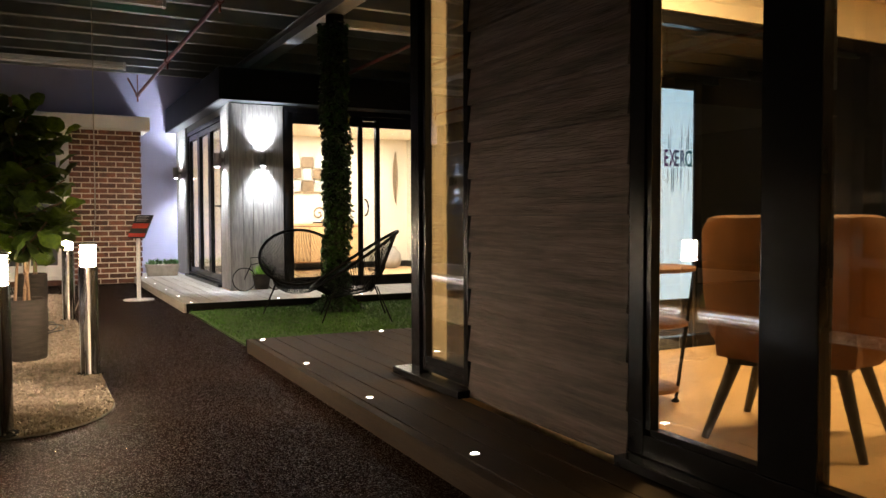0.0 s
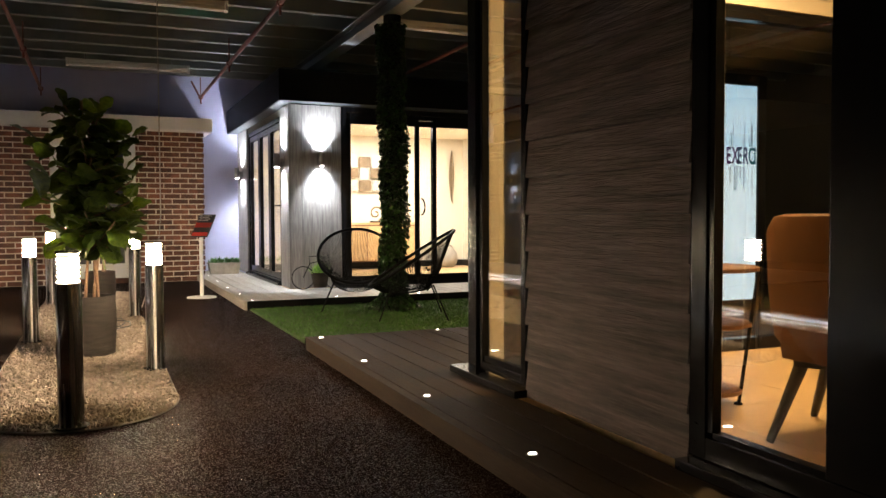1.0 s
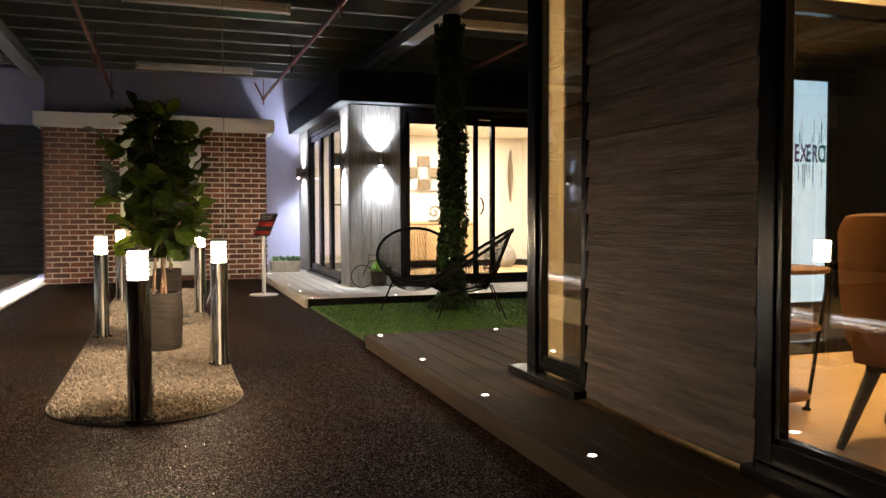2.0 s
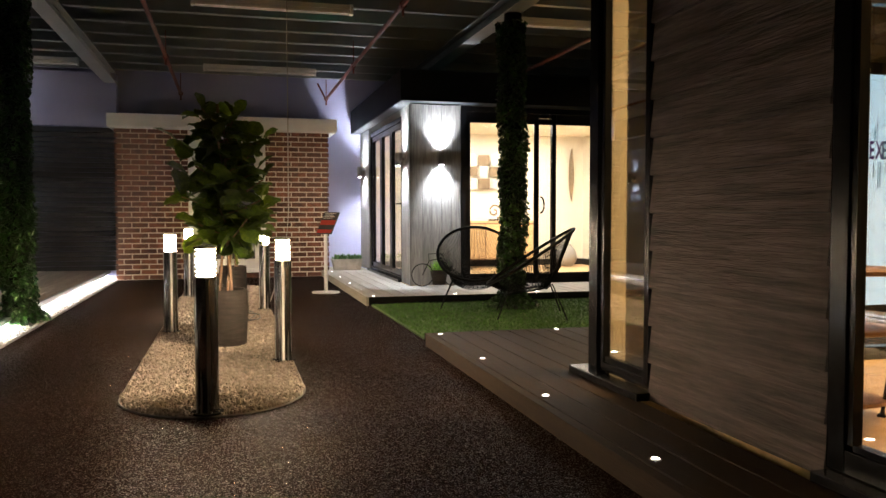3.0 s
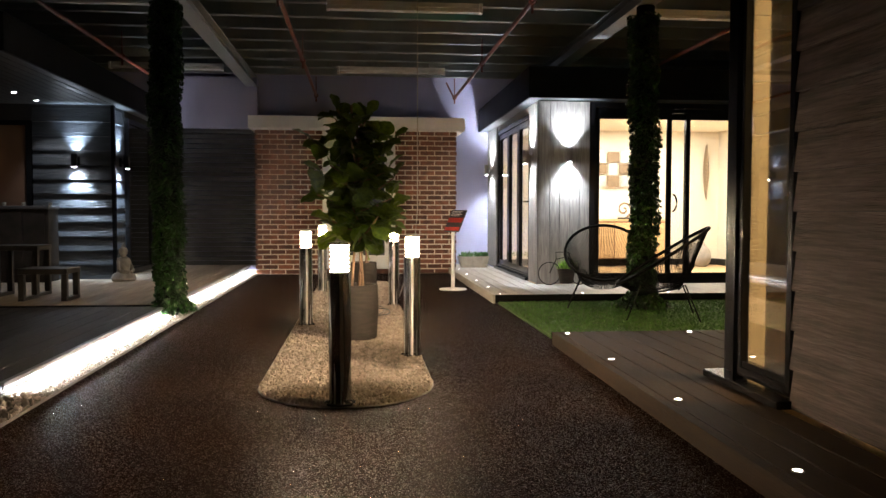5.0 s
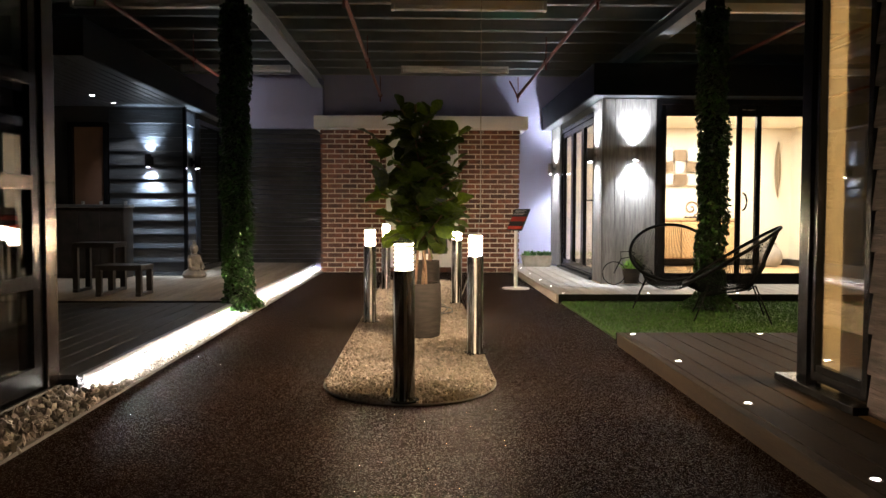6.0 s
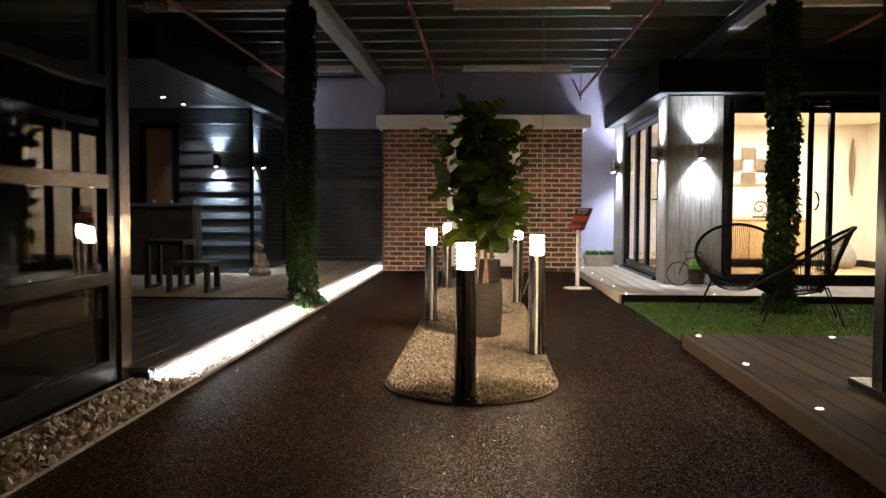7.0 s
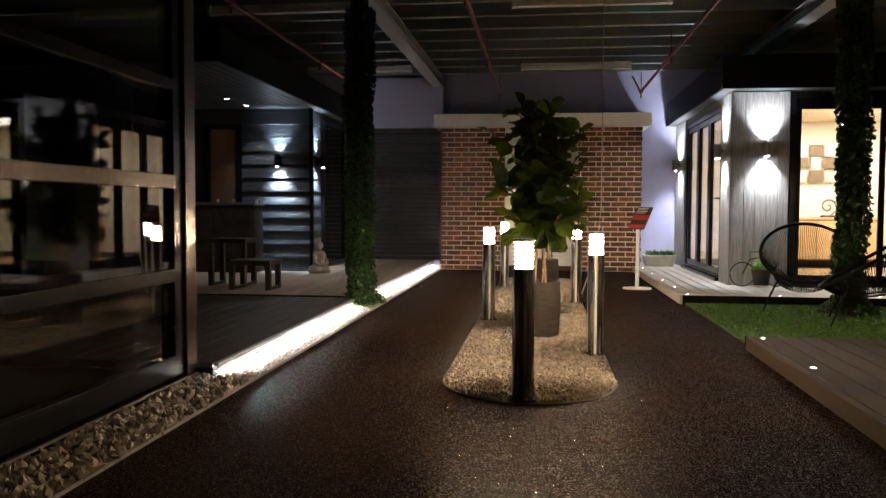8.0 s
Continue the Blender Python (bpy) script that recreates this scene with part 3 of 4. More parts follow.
# ---- lit garden room ----
room = thing("garden_room", "grey timber-clad garden room, brightly lit inside, glass doors shut", "building", "garden rooms")
front = part("front_wall", boxes((2.10, 2.70, 9.225, 9.30, 0.09, 2.235), (2.70, 7.0, 9.225, 9.30, 2.236, 2.245), (4.73, 7.0, 9.225, 9.30, 0.09, 2.235)), "clad_grey", room)
bd = mesh_of("board", box(bmesh.new(), -0.0585, 0.0585, -0.012, 0.012, 0.0, 2.14, bevel=0.004), "clad_grey")
for i in range(5):
    part("board", bd, "clad_grey", front).location = (2.158 + i * 0.12, 9.212, 0.095)
side = part("side_wall", boxes((2.095, 2.17, 9.30, 9.70, 0.09, 2.245), (2.095, 2.17, 12.02, 12.95, 0.09, 2.245), (2.095, 2.17, 9.70, 12.02, 2.16, 2.245)), "clad_grey", room)
for i in range(4):
    b = part("board", bd, "clad_grey", side)
    b.matrix_local = pose(2.082, 9.255 + i * 0.12, 0.095, 0, 0, 90)
for i in range(7):
    b = part("board", bd, "clad_grey", side)
    b.matrix_local = pose(2.082, 12.09 + i * 0.12, 0.095, 0, 0, 90)
part("corner_post", box(bmesh.new(), 2.068, 2.098, 9.198, 9.228, 0.09, 2.24, bevel=0.003), "alu", room)
part("roof", boxes((1.95, 7.0, 9.02, 12.95, 2.26, 2.58)), "fascia", room, "flat roof with a dark fascia")
part("fascia", boxes((1.925, 1.948, 9.0, 12.95, 2.245, 2.60), (1.948, 7.0, 8.995, 9.018, 2.245, 2.60)), "fascia", room, "dark grey fascia board")
part("soffit", boxes((1.95, 2.095, 9.02, 12.95, 2.247, 2.258), (2.095, 7.0, 9.02, 9.222, 2.247, 2.258)), "soffit", room)
part("inner_wall", boxes((2.18, 5.85, 12.35, 12.45, 0.1, 2.24), (5.75, 5.85, 9.32, 12.35, 0.1, 2.24), (2.18, 2.70, 9.305, 9.33, 0.1, 2.24), (2.172, 2.19, 9.33, 9.69, 0.1, 2.24), (2.172, 2.19, 12.03, 12.35, 0.1, 2.24)), "cream", room, "cream painted inner walls")
part("inner_ceiling", boxes((2.18, 5.85, 9.32, 12.45, 2.235, 2.244)), "cream", room)
part("inner_floor", boxes((2.10, 5.85, 9.305, 12.45, 0.02, 0.10)), "oak", room, "pale oak floor")
part("skirting", boxes((2.2, 5.74, 12.33, 12.348, 0.10, 0.2), (5.73, 5.748, 9.35, 12.33, 0.10, 0.2)), "black_wood", room, "dark skirting board")
sl = part("sliding_door", frame_bm(2.705, 4.725, 0.095, 2.233, 0.062, 9.205, 9.30, "x"), "black_alu", room, "black framed sliding glass doors, shut")
part("track", boxes((2.70, 4.73, 9.16, 9.203, 0.091, 0.12)), "black_alu", sl)
for u0, u1, dy, w in ((2.767, 3.70, 0.0, 0.055), (3.67, 3.93, 0.035, 0.05), (3.88, 4.662, 0.0, 0.055)):
    bm = frame_bm(u0, u1, 0.157, 2.17, w, 9.215 + dy, 9.245 + dy, "x")
    box(bm, u0 + w, u1 - w, 9.215 + dy, 9.245 + dy, 2.04, 2.116)
    part("sash", bm, "black_alu", sl)
    p = part("pane", boxes((u0 + w - 0.004, u1 - w + 0.004, 9.227 + dy, 9.233 + dy, 0.205, 2.045)), "clear", sl, "clear glass pane")
    p.visible_shadow = False
part("handle", tube(bmesh.new(), [(3.715 + 0.05 * math.sin(a), 9.19, 1.05 + 0.10 * math.cos(a)) for a in [i * math.pi / 12 for i in range(13)]], 0.011), "black_alu", sl, "black curved pull handle")
fold = part("folding_door", frame_bm(9.705, 12.015, 0.095, 2.155, 0.06, 2.085, 2.165, "y"), "black_alu", room, "black framed folding glass doors, shut")
part("threshold", boxes((2.03, 2.084, 9.70, 12.02, 0.091, 0.125)), "black_alu", fold)
for i in range(3):
    y0 = 9.768 + i * 0.728
    part("sash", frame_bm(y0, y0 + 0.722, 0.157, 2.093, 0.075, 2.098, 2.148, "y"), "black_alu", fold)
    p = part("pane", boxes((2.120, 2.126, y0 + 0.07, y0 + 0.652, 0.228, 2.022)), "clear", fold, "clear glass pane")
    p.visible_shadow = False
part("handle", boxes((2.05, 2.062, 9.80, 9.92, 1.06, 1.08), (2.062, 2.098, 9.80, 9.82, 1.06, 1.08)), "black_alu", fold, "black lever handle")
sconce(2.436, 9.20, 1.60, (0, -1))
sconce(2.07, 9.46, 1.60, (-1, 0))
sconce(2.07, 12.42, 1.60, (-1, 0), watts=190, cone=150)
lamp("room_light", "AREA", (4.0, 10.8, 2.22), 195, (1.0, 0.94, 0.83), aim=(4.0, 10.8, 0), size=2.4, size_y=1.8)

# ---- near garden room ----
hut = thing("garden_room", "brown timber-clad garden room with dark window frames, warmly lit inside", "building", "garden rooms")
wall = part("side_wall", boxes((1.845, 1.95, 2.09, 3.19, 0.09, 2.46), (1.845, 1.95, -2.5, 0.10, 0.09, 2.46), (1.845, 1.95, 0.10, 2.06, 2.30, 2.46), (1.845, 1.95, 3.19, 3.78, 2.30, 2.46)), "dark_wall", hut)


def lap_board(length, h, t0, t1, axis, material):
    """A lapped weatherboard, proud at its lower edge."""
    bm = bmesh.new()
    prof = [(0, 0), (-t1, 0), (-t1, 0.010), (-t0, h - 0.002), (0, h - 0.002)]
    ends = []
    for u in (0, length):
        ends.append([bm.verts.new((d, u, z) if axis == "y" else (u, d, z)) for d, z in prof])
    n = len(prof)
    for i in range(n):
        bm.faces.new((ends[0][i], ends[0][(i + 1) % n], ends[1][(i + 1) % n], ends[1][i]))
    bm.faces.new(ends[0])
    bm.faces.new(ends[1][::-1])
    return mesh_of("board", bm, material)


bd = lap_board(1.095, 0.167, 0.008, 0.026, "y", "clad_dark")
for i in range(14):
    part("board", bd, "clad_dark", wall).location = (1.845, 2.092, 0.095 + i * 0.167)
bd = lap_board(2.59, 0.167, 0.008, 0.026, "y", "clad_dark")
for i in range(14):
    part("board", bd, "clad_dark", wall).location = (1.845, -2.49, 0.095 + i * 0.167)
part("corner_post", box(bmesh.new(), 1.812, 1.868, 3.688, 3.785, 0.10, 2.46, bevel=0.004), "black_alu", hut, "black corner post")
win = part("window", frame_bm(3.195, 3.685, 0.14, 2.295, 0.045, 1.825, 1.866, "y"), "black_alu", hut, "tall narrow black framed window")
part("rail", boxes((1.83, 1.862, 3.241, 3.638, 0.186, 0.215)), "black_alu", win)
p = part("pane", boxes((1.843, 1.849, 3.235, 3.645, 0.20, 2.255)), "mirrored", win, "clear glass pane")
p.visible_shadow = False
part("sill", box(bmesh.new(), 1.755, 1.90, 3.17, 3.90, 0.092, 0.128, bevel=0.005), "black_alu", win, "projecting black sill")
door = part("sliding_door", frame_bm(0.11, 2.085, 0.13, 2.295, 0.075, 1.822, 1.872, "y"), "black_alu", hut, "black framed sliding glass doors")
part("sash", boxes((1.83, 1.866, 1.984, 2.009, 0.222, 2.203)), "black_alu", door)
part("stile", boxes((1.825, 1.880, 1.360, 1.548, 0.206, 2.203), bevel=0.005), "black_alu", door)
part("rail", boxes((1.83, 1.868, 0.202, 1.355, 0.206, 0.225), (1.83, 1.868, 1.55, 1.982, 0.206, 0.225)), "black_alu", door)
for y0, y1 in ((0.18, 1.365), (1.545, 1.99)):
    p = part("pane", boxes((1.847, 1.853, y0, y1, 0.22, 2.21)), "coated", door, "clear glass pane")
    p.visible_shadow = False
part("sill", box(bmesh.new(), 1.755, 1.90, 0.0, 2.075, 0.092, 0.128, bevel=0.005), "black_alu", door, "projecting black sill")
part("end_wall", boxes((1.952, 6.3, 3.70, 3.785, 2.18, 2.46), (5.78, 6.3, 3.70, 3.785, 0.1, 2.18)), "cream", hut)
part("jamb", boxes((1.870, 1.955, 3.655, 3.705, 0.1, 2.298)), "cream", hut, "cream window reveal")
end = part("end_door", frame_bm(1.885, 5.77, 0.10, 2.175, 0.075, 3.71, 3.78, "x"), "black_alu", hut, "black framed sliding glass doors to the lawn")
for x in (3.25, 4.5):
    part("stile", boxes((x, x + 0.10, 3.72, 3.77, 0.18, 2.09)), "black_alu", end)
p = part("pane", boxes((1.95, 5.70, 3.742, 3.748, 0.17, 2.105)), "clear", end, "clear glass pane")
p.visible_shadow = False
# never in view; dark colour added to keep the end pane's reflection low
part("feature_wall", boxes((6.2, 6.3, -2.5, 3.70, 0.1, 2.46)), "dark_wall", hut, "unseen east wall, made dark so that the end glass reflects little")
part("inner_wall", boxes((1.95, 6.2, -2.5, -2.4, 0.1, 2.46), (1.952, 1.965, -2.4, 0.10, 0.1, 2.46), (1.952, 1.965, 2.09, 3.19, 0.1, 2.46), (1.952, 1.965, 0.10, 2.06, 2.30, 2.46), (1.952, 1.965, 3.19, 3.66, 2.30, 2.46)), "cream", hut, "cream painted inner walls")
part("inner_ceiling", boxes((1.95, 6.3, -2.5, 3.785, 2.462, 2.50)), "cream", hut)
part("roof", boxes((1.70, 6.4, -2.6, 3.93, 2.505, 2.80)), "fascia", hut, "flat roof with a dark fascia")
floor_base = part("inner_floor", boxes((1.95, 6.3, -2.5, 3.70, 0.0, 0.104)), "oak", hut, "warm oak plank floor")
bd = mesh_of("plank", box(bmesh.new(), 0, 1.85, -0.0745, 0.0745, 0, 0.012, bevel=0.0015), "oak")
for j in range(25):
    for i in range(3 if j % 2 else 2):
        x = 1.97 + i * 1.852 + (0.0 if j % 2 == 0 else -0.9)
        if x < 1.96:
            continue
        part("plank", bd, "oak", floor_base).location = (x, -0.05 + j * 0.15, 0.105)
    if j % 2:
        part("plank", mesh_of("plank", box(bmesh.new(), 0, 0.948, -0.0745, 0.0745, 0, 0.012, bevel=0.0015), "oak"), "oak", floor_base).location = (1.97, -0.05 + j * 0.15, 0.105)
lamp("hut_light", "AREA", (3.3, 2.85, 2.44), 130, AMBER, aim=(3.3, 2.85, 0), size=0.3, size_y=0.3)
lamp("hut_light", "AREA", (4.7, 1.0, 2.44), 190, AMBER, aim=(4.7, 1.0, 0), size=0.6, size_y=0.6)

# ---- glazed room opposite ----
gl = thing("glass_room", "dark glazed room with aluminium frames", "building")
part("post", box(bmesh.new(), -1.90, -1.845, 3.94, 4.06, 0.05, 2.9, bevel=0.003), "bronze", gl, "brushed aluminium post")
part("mullion", box(bmesh.new(), -1.92, -1.862, 3.84, 3.935, 0.06, 2.9, bevel=0.003), "black_alu", gl)
part("back_post", box(bmesh.new(), -1.99, -1.905, 3.94, 4.07, 0.05, 2.9, bevel=0.003), "black_alu", gl)
part("transom", box(bmesh.new(), -1.90, -1.85, -2.0, 3.838, 1.02, 1.09, bevel=0.004), "bronze", gl)
part("rail", box(bmesh.new(), -1.90, -1.86, -2.0, 3.838, 0.545, 0.612, bevel=0.004), "black_alu", gl)
part("rail", box(bmesh.new(), -1.90, -1.86, -2.0, 3.838, 1.515, 1.575, bevel=0.004), "black_alu", gl)
part("bottom_rail", box(bmesh.new(), -1.91, -1.858, -2.0, 3.838, 0.06, 0.17, bevel=0.004), "black_alu", gl)
part("plinth", boxes((-1.93, -1.853, -2.0, 4.07, 0.0, 0.045)), "black_alu", gl)
part("plinth_trim", boxes((-1.852, -1.842, -2.0, 4.07, 0.028, 0.036)), "alu", gl)
part("roof", boxes((-6.0, -1.80, -2.1, 4.10, 2.905, 2.99)), "fascia", gl)
for z0, z1 in ((0.172, 0.543), (0.614, 1.018), (1.092, 1.513), (1.577, 2.9)):
    p = part("pane", boxes((-1.884, -1.878, -2.0, 3.84, z0, z1)), "clear", gl, "clear glass pane")
    p.visible_shadow = False
part("end_pane", boxes((-5.9, -1.99, 4.0, 4.006, 0.06, 2.9)), "smoke", gl, "dark glass pane")
part("inner_floor", boxes((-6, -1.932, -2.0, 3.99, 0.0, 0.05)), "deck_black", gl)
part("back_wall", boxes((-6.0, -5.9, -2.0, 3.99, 0.051, 2.9), (-5.9, -1.93, -2.1, -2.0, 0.0, 2.9)), "dark_wall", gl)
screws = mesh_of("screw", lathe(bmesh.new(), [(0.006, 0.0), (0.006, 0.003), (0.003, 0.004)], seg=10), "black_alu")
for y in (3.965, 4.035):
    for z in (0.09, 1.06, 2.2, 0.6):
        part("screw", screws, "black_alu", gl).matrix_local = pose(-1.8445, y, z, 0, 90, 0)

# ---- black garden room with canopy ----
spa = thing("garden_room", "black weatherboarded garden room with a deep canopy", "building", "garden rooms")
fw = part("front_wall", boxes((-3.98, -3.04, 10.23, 10.33, 0.09, 2.245), (-6.0, -4.50, 10.23, 10.33, 0.09, 2.245), (-4.50, -3.98, 10.23, 10.33, 2.05, 2.245)), "dark_wall", spa)
bd = lap_board(0.93, 0.1755, 0.004, 0.036, "x", "clad_black")
for i in range(12):
    part("board", bd, "clad_black", fw).location = (-3.97, 10.23, 0.10 + i * 0.1755)
sw = part("side_wall", boxes((-3.15, -3.05, 10.331, 12.9, 0.09, 2.245)), "dark_wall", spa)
bm = lap_board(0.42, 0.1755, 0.006, 0.026, "y", "clad_black")
for i in range(12):
    part("board", bm, "clad_black", sw).matrix_local = pose(-3.05, 10.68, 0.10 + i * 0.1755, 0, 0, 180)
bm = lap_board(0.93, 0.1755, 0.004, 0.036, "y", "clad_black")
for i in range(12):
    part("board", bm, "clad_black", sw).matrix_local = pose(-3.05, 12.89, 0.10 + i * 0.1755, 0, 0, 180)
part("corner_post", box(bmesh.new(), -3.04, -3.0, 10.19, 10.25, 0.09, 2.24, bevel=0.003), "black_alu", spa)
d = glazed(spa, "side_window", 10.75, 11.93, 0.12, 2.15, 0.07, -3.04, -2.99, "y", "black framed dark window", "smoke")
dr = part("door", boxes((-4.42, -4.03, 10.245, 10.29, 0.10, 2.0)), "copper_door", spa, "brown panel door")
part("frame", frame_bm(-4.49, -3.985, 0.095, 2.045, 0.06, 10.20, 10.30, "x"), "black_alu", dr)
part("roof", boxes((-6.0, -2.90, 6.9, 12.95, 2.27, 2.55)), "fascia", spa, "flat canopy roof with a dark fascia")
part("fascia", boxes((-2.90, -2.875, 6.875, 12.95, 2.24, 2.56), (-6.0, -2.90, 6.875, 6.899, 2.24, 2.56)), "fascia", spa, "dark grey fascia board")
sf = part("soffit", boxes((-6.0, -2.91, 6.9, 12.94, 2.258, 2.268)), "soffit", spa, "grey slatted soffit")
bd = mesh_of("slat", box(bmesh.new(), -0.045, 0.045, 6.91, 12.9, 2.246, 2.2575, bevel=0.003), "soffit")
for i in range(20):
    part("slat", bd, "soffit", sf).location = (-2.97 - i * 0.1, 0, 0)
for y in (9.25, 9.88):
    s = thing("downlight", "small round recessed downlight, lit", "downlight", "downlights", at=(-3.78, y, 2.243))
    part("rim", lathe(bmesh.new(), [(0.04, 0.002), (0.04, -0.003), (0.03, -0.003)], seg=18), "alu", s)
    part("lens", lathe(bmesh.new(), [(0.027, -0.003), (0.027, -0.0045)], seg=18), "down", s)
    lamp("downlight_beam", "SPOT", (-3.78, y, 2.23), 28, COOL, aim=(-3.6, y + 0.15, 0), size=0.03, cone=80, blend=0.7)
sconce(-3.45, 10.195, 1.555, (0, -1), colour=(0.68, 0.84, 1.0), watts=230, cone=88, label="black up and down wall lamp, lit", metal="black_alu")
sconce(-3.01, 10.45, 1.555, (1, 0), colour=(0.68, 0.84, 1.0), watts=230, cone=88, label="black up and down wall lamp, lit", metal="black_alu")

sconce(-3.01, 12.35, 1.555, (1, 0), colour=(0.78, 0.86, 1.0), watts=32, cone=112, label="black up and down wall lamp, lit", metal="black_alu")

# ---- lamps and plants on the path ----
def bollard(x, y, turn):
    b = thing("bollard_light", "brushed steel bollard light with a glowing louvred head, standing in gravel", "bollard light", "bollards round the gravel bed", at=(x, y, 0.0), turn=turn)
    part("shaft", lathe(bmesh.new(), [(0.051, 0.0), (0.053, 0.004), (0.053, 0.642), (0.048, 0.646)], seg=32), "bollard", b, smooth=True)
    part("base_plate", lathe(bmesh.new(), [(0.075, 0.012), (0.075, 0.02), (0.056, 0.022)], seg=32), "dull_black", b)
    part("seam", boxes((0.050, 0.060, -0.007, 0.007, 0.02, 0.64)), "batten", b, "pale seam strip")
    part("tube", lathe(bmesh.new(), [(0.042, 0.648), (0.042, 0.768)], seg=24), "bulb", b, "glowing warm diffuser", smooth=True)
    for i in range(6):
        part("louvre", lathe(bmesh.new(), [(0.0425, 0.0), (0.0525, -0.0110), (0.0525, -0.0095), (0.0425, 0.0015)], at=(0, 0, 0.6645 + i * 0.0195), seg=28), "alu", b)
    part("cap", lathe(bmesh.new(), [(0.046, 0.769), (0.053, 0.770), (0.053, 0.780), (0.042, 0.784)], seg=32), "bollard", b, smooth=True)
    return b


for x, y, turn in ((-0.09, 3.80, 100), (0.335, 5.07, -93), (-0.435, 6.54, -80), (0.335, 7.88, -93), (-0.435, 9.32, -80)):
    bollard(x, y, turn)


def pot_body(bm, h, r):
    rows = [(r * 0.84, 0.0), (r * 0.93, 0.012), (r * 0.96, h * 0.22)]
    for i in range(22):
        z = h * (0.25 + 0.70 * i / 22)
        rows.append((r * (0.96 + 0.04 * math.sin(i / 22 * math.pi)) + (0.0012 if i % 2 else -0.0012), z))
    rows += [(r * 0.97, h * 0.97), (r * 0.97, h), (r * 0.86, h), (r * 0.84, h - 0.05), (0.01, h - 0.045)]
    return lathe(bm, rows, seg=40)


def fig_leaf(wave):
    """A broad fiddle-shaped leaf, one unit long on a short stalk, cupped and wavy, pale rib along the middle."""
    bm = bmesh.new()
    rows = []
    n = 10
    for i in range(n + 1):
        u = i / n
        w = 0.40 * math.sin(min(1.0, u * 0.97 + 0.03) ** 1.25 * math.pi) ** 0.55 * (1 - 0.20 * math.exp(-((u - 0.40) / 0.13) ** 2)) + 0.004
        z = 0.14 * u - 0.34 * u * u
        row = []
        for s in (-1, -0.66, -0.33, 0, 0.33, 0.66, 1):
            row.append(bm.verts.new((s * w, 0.10 + u, z + 0.20 * abs(s) * w + 0.035 * math.sin(u * 15 + s * 2 + wave) * abs(s) - (0.012 if s == 0 else 0))))
        rows.append(row)
    for a, b in zip(rows, rows[1:]):
        for k in range(6):
            bm.faces.new((a[k], a[k + 1], b[k + 1], b[k]))
    tube(bm, [(0, -0.02, 0.0), (0, 0.06, 0.0), (0, 0.14, 0.0)], 0.016, seg=5)
    bmesh.ops.remove_doubles(bm, verts=bm.verts, dist=0.0005)
    return bm


def fig_tree(x, y, top, spread, leaves, pot_h, pot_r, seed, label, lowest=0.78):
    rr = random.Random(seed)
    pot = thing("plant_pot", "dark grey ribbed pot standing in gravel", "plant pot", at=(x, y, 0.012))
    part("body", pot_body(bmesh.new(), pot_h, pot_r), "pot", pot, smooth=True)
    part("soil", lathe(bmesh.new(), [(pot_r * 0.84, pot_h - 0.044), (pot_r * 0.5, pot_h - 0.03), (0.01, pot_h - 0.028)], seg=24), "bark", pot)
    tree = thing("fig_tree", label, "plant", at=(x, y, pot_h - 0.03))
    stems = []
    for dx, dy, h in ((-0.015, 0.0, 0.98), (0.03, 0.02, 0.9), (0.01, -0.02, 0.8)):
        pts = [(dx + 0.02 * math.sin(t * 5 + dx * 60), dy + 0.015 * math.sin(t * 4 + dy * 60), t * (top - pot_h) * h) for t in [i / 10 for i in range(11)]]
        part("stem", tube(bmesh.new(), pts, 0.010, seg=8), "trunk", tree, smooth=True)
        stems.append(pts)
    shapes = [mesh_of("leaf", fig_leaf(k * 2.1), "fig", smooth=True) for k in range(3)]
    low, rise, count = lowest - pot_h, top - lowest, 0
    shoots = max(3, leaves // 9)
    for k in range(shoots):
        # a side shoot off a stem, with leaves in a spiral towards its tip
        u = (k + rr.uniform(0.1, 0.9)) / shoots
        stem = stems[k % 3]
        z = low + u * rise * 0.86
        root = Vector(stem[min(10, max(0, int(z / (top - pot_h) * 10)))])
        a = k * 2.4 + rr.uniform(-0.5, 0.5)
        reach = spread * rr.uniform(0.30, 0.58) * (1 - 0.55 * max(0.0, u - 0.72) / 0.28)
        tip = Vector((root.x + math.cos(a) * reach, root.y + math.sin(a) * reach, z + rr.uniform(0.02, 0.12)))
        base = Vector((root.x, root.y, z - 0.05))
        part("shoot", tube(bmesh.new(), [base, base.lerp(tip, 0.5) + Vector((0, 0, -0.012)), tip], 0.006, seg=6), "trunk", tree)
        for j in range(9):
            f = 0.25 + 0.75 * j / 8
            b = a + j * 2.4 + rr.uniform(-0.4, 0.4)
            size = rr.uniform(0.125, 0.20) * (1.05 - 0.2 * u)
            lift = rr.uniform(-35, 25) + (50 if j > 6 else 0) - (25 if u < 0.12 else 0)
            leaf = part("leaf", shapes[count % 3], "fig", tree)
            leaf.matrix_local = Matrix.Translation(base.lerp(tip, f)) @ pose(0, 0, 0, 0, 0, math.degrees(b) - 90) @ pose(0, 0, 0, lift, rr.uniform(-40, 40), 0) @ Matrix.Diagonal((size, size, size, 1))
            count += 1
    return tree


fig_tree(-0.025, 5.78, 1.75, 0.55, 306, 0.395, 0.16, 3, "tall artificial fiddle-leaf fig with broad dark green leaves", lowest=0.74)
fig_tree(0.04, 9.0, 1.45, 0.24, 27, 0.36, 0.15, 8, "smaller fiddle-leaf fig behind the tall one", lowest=0.95)


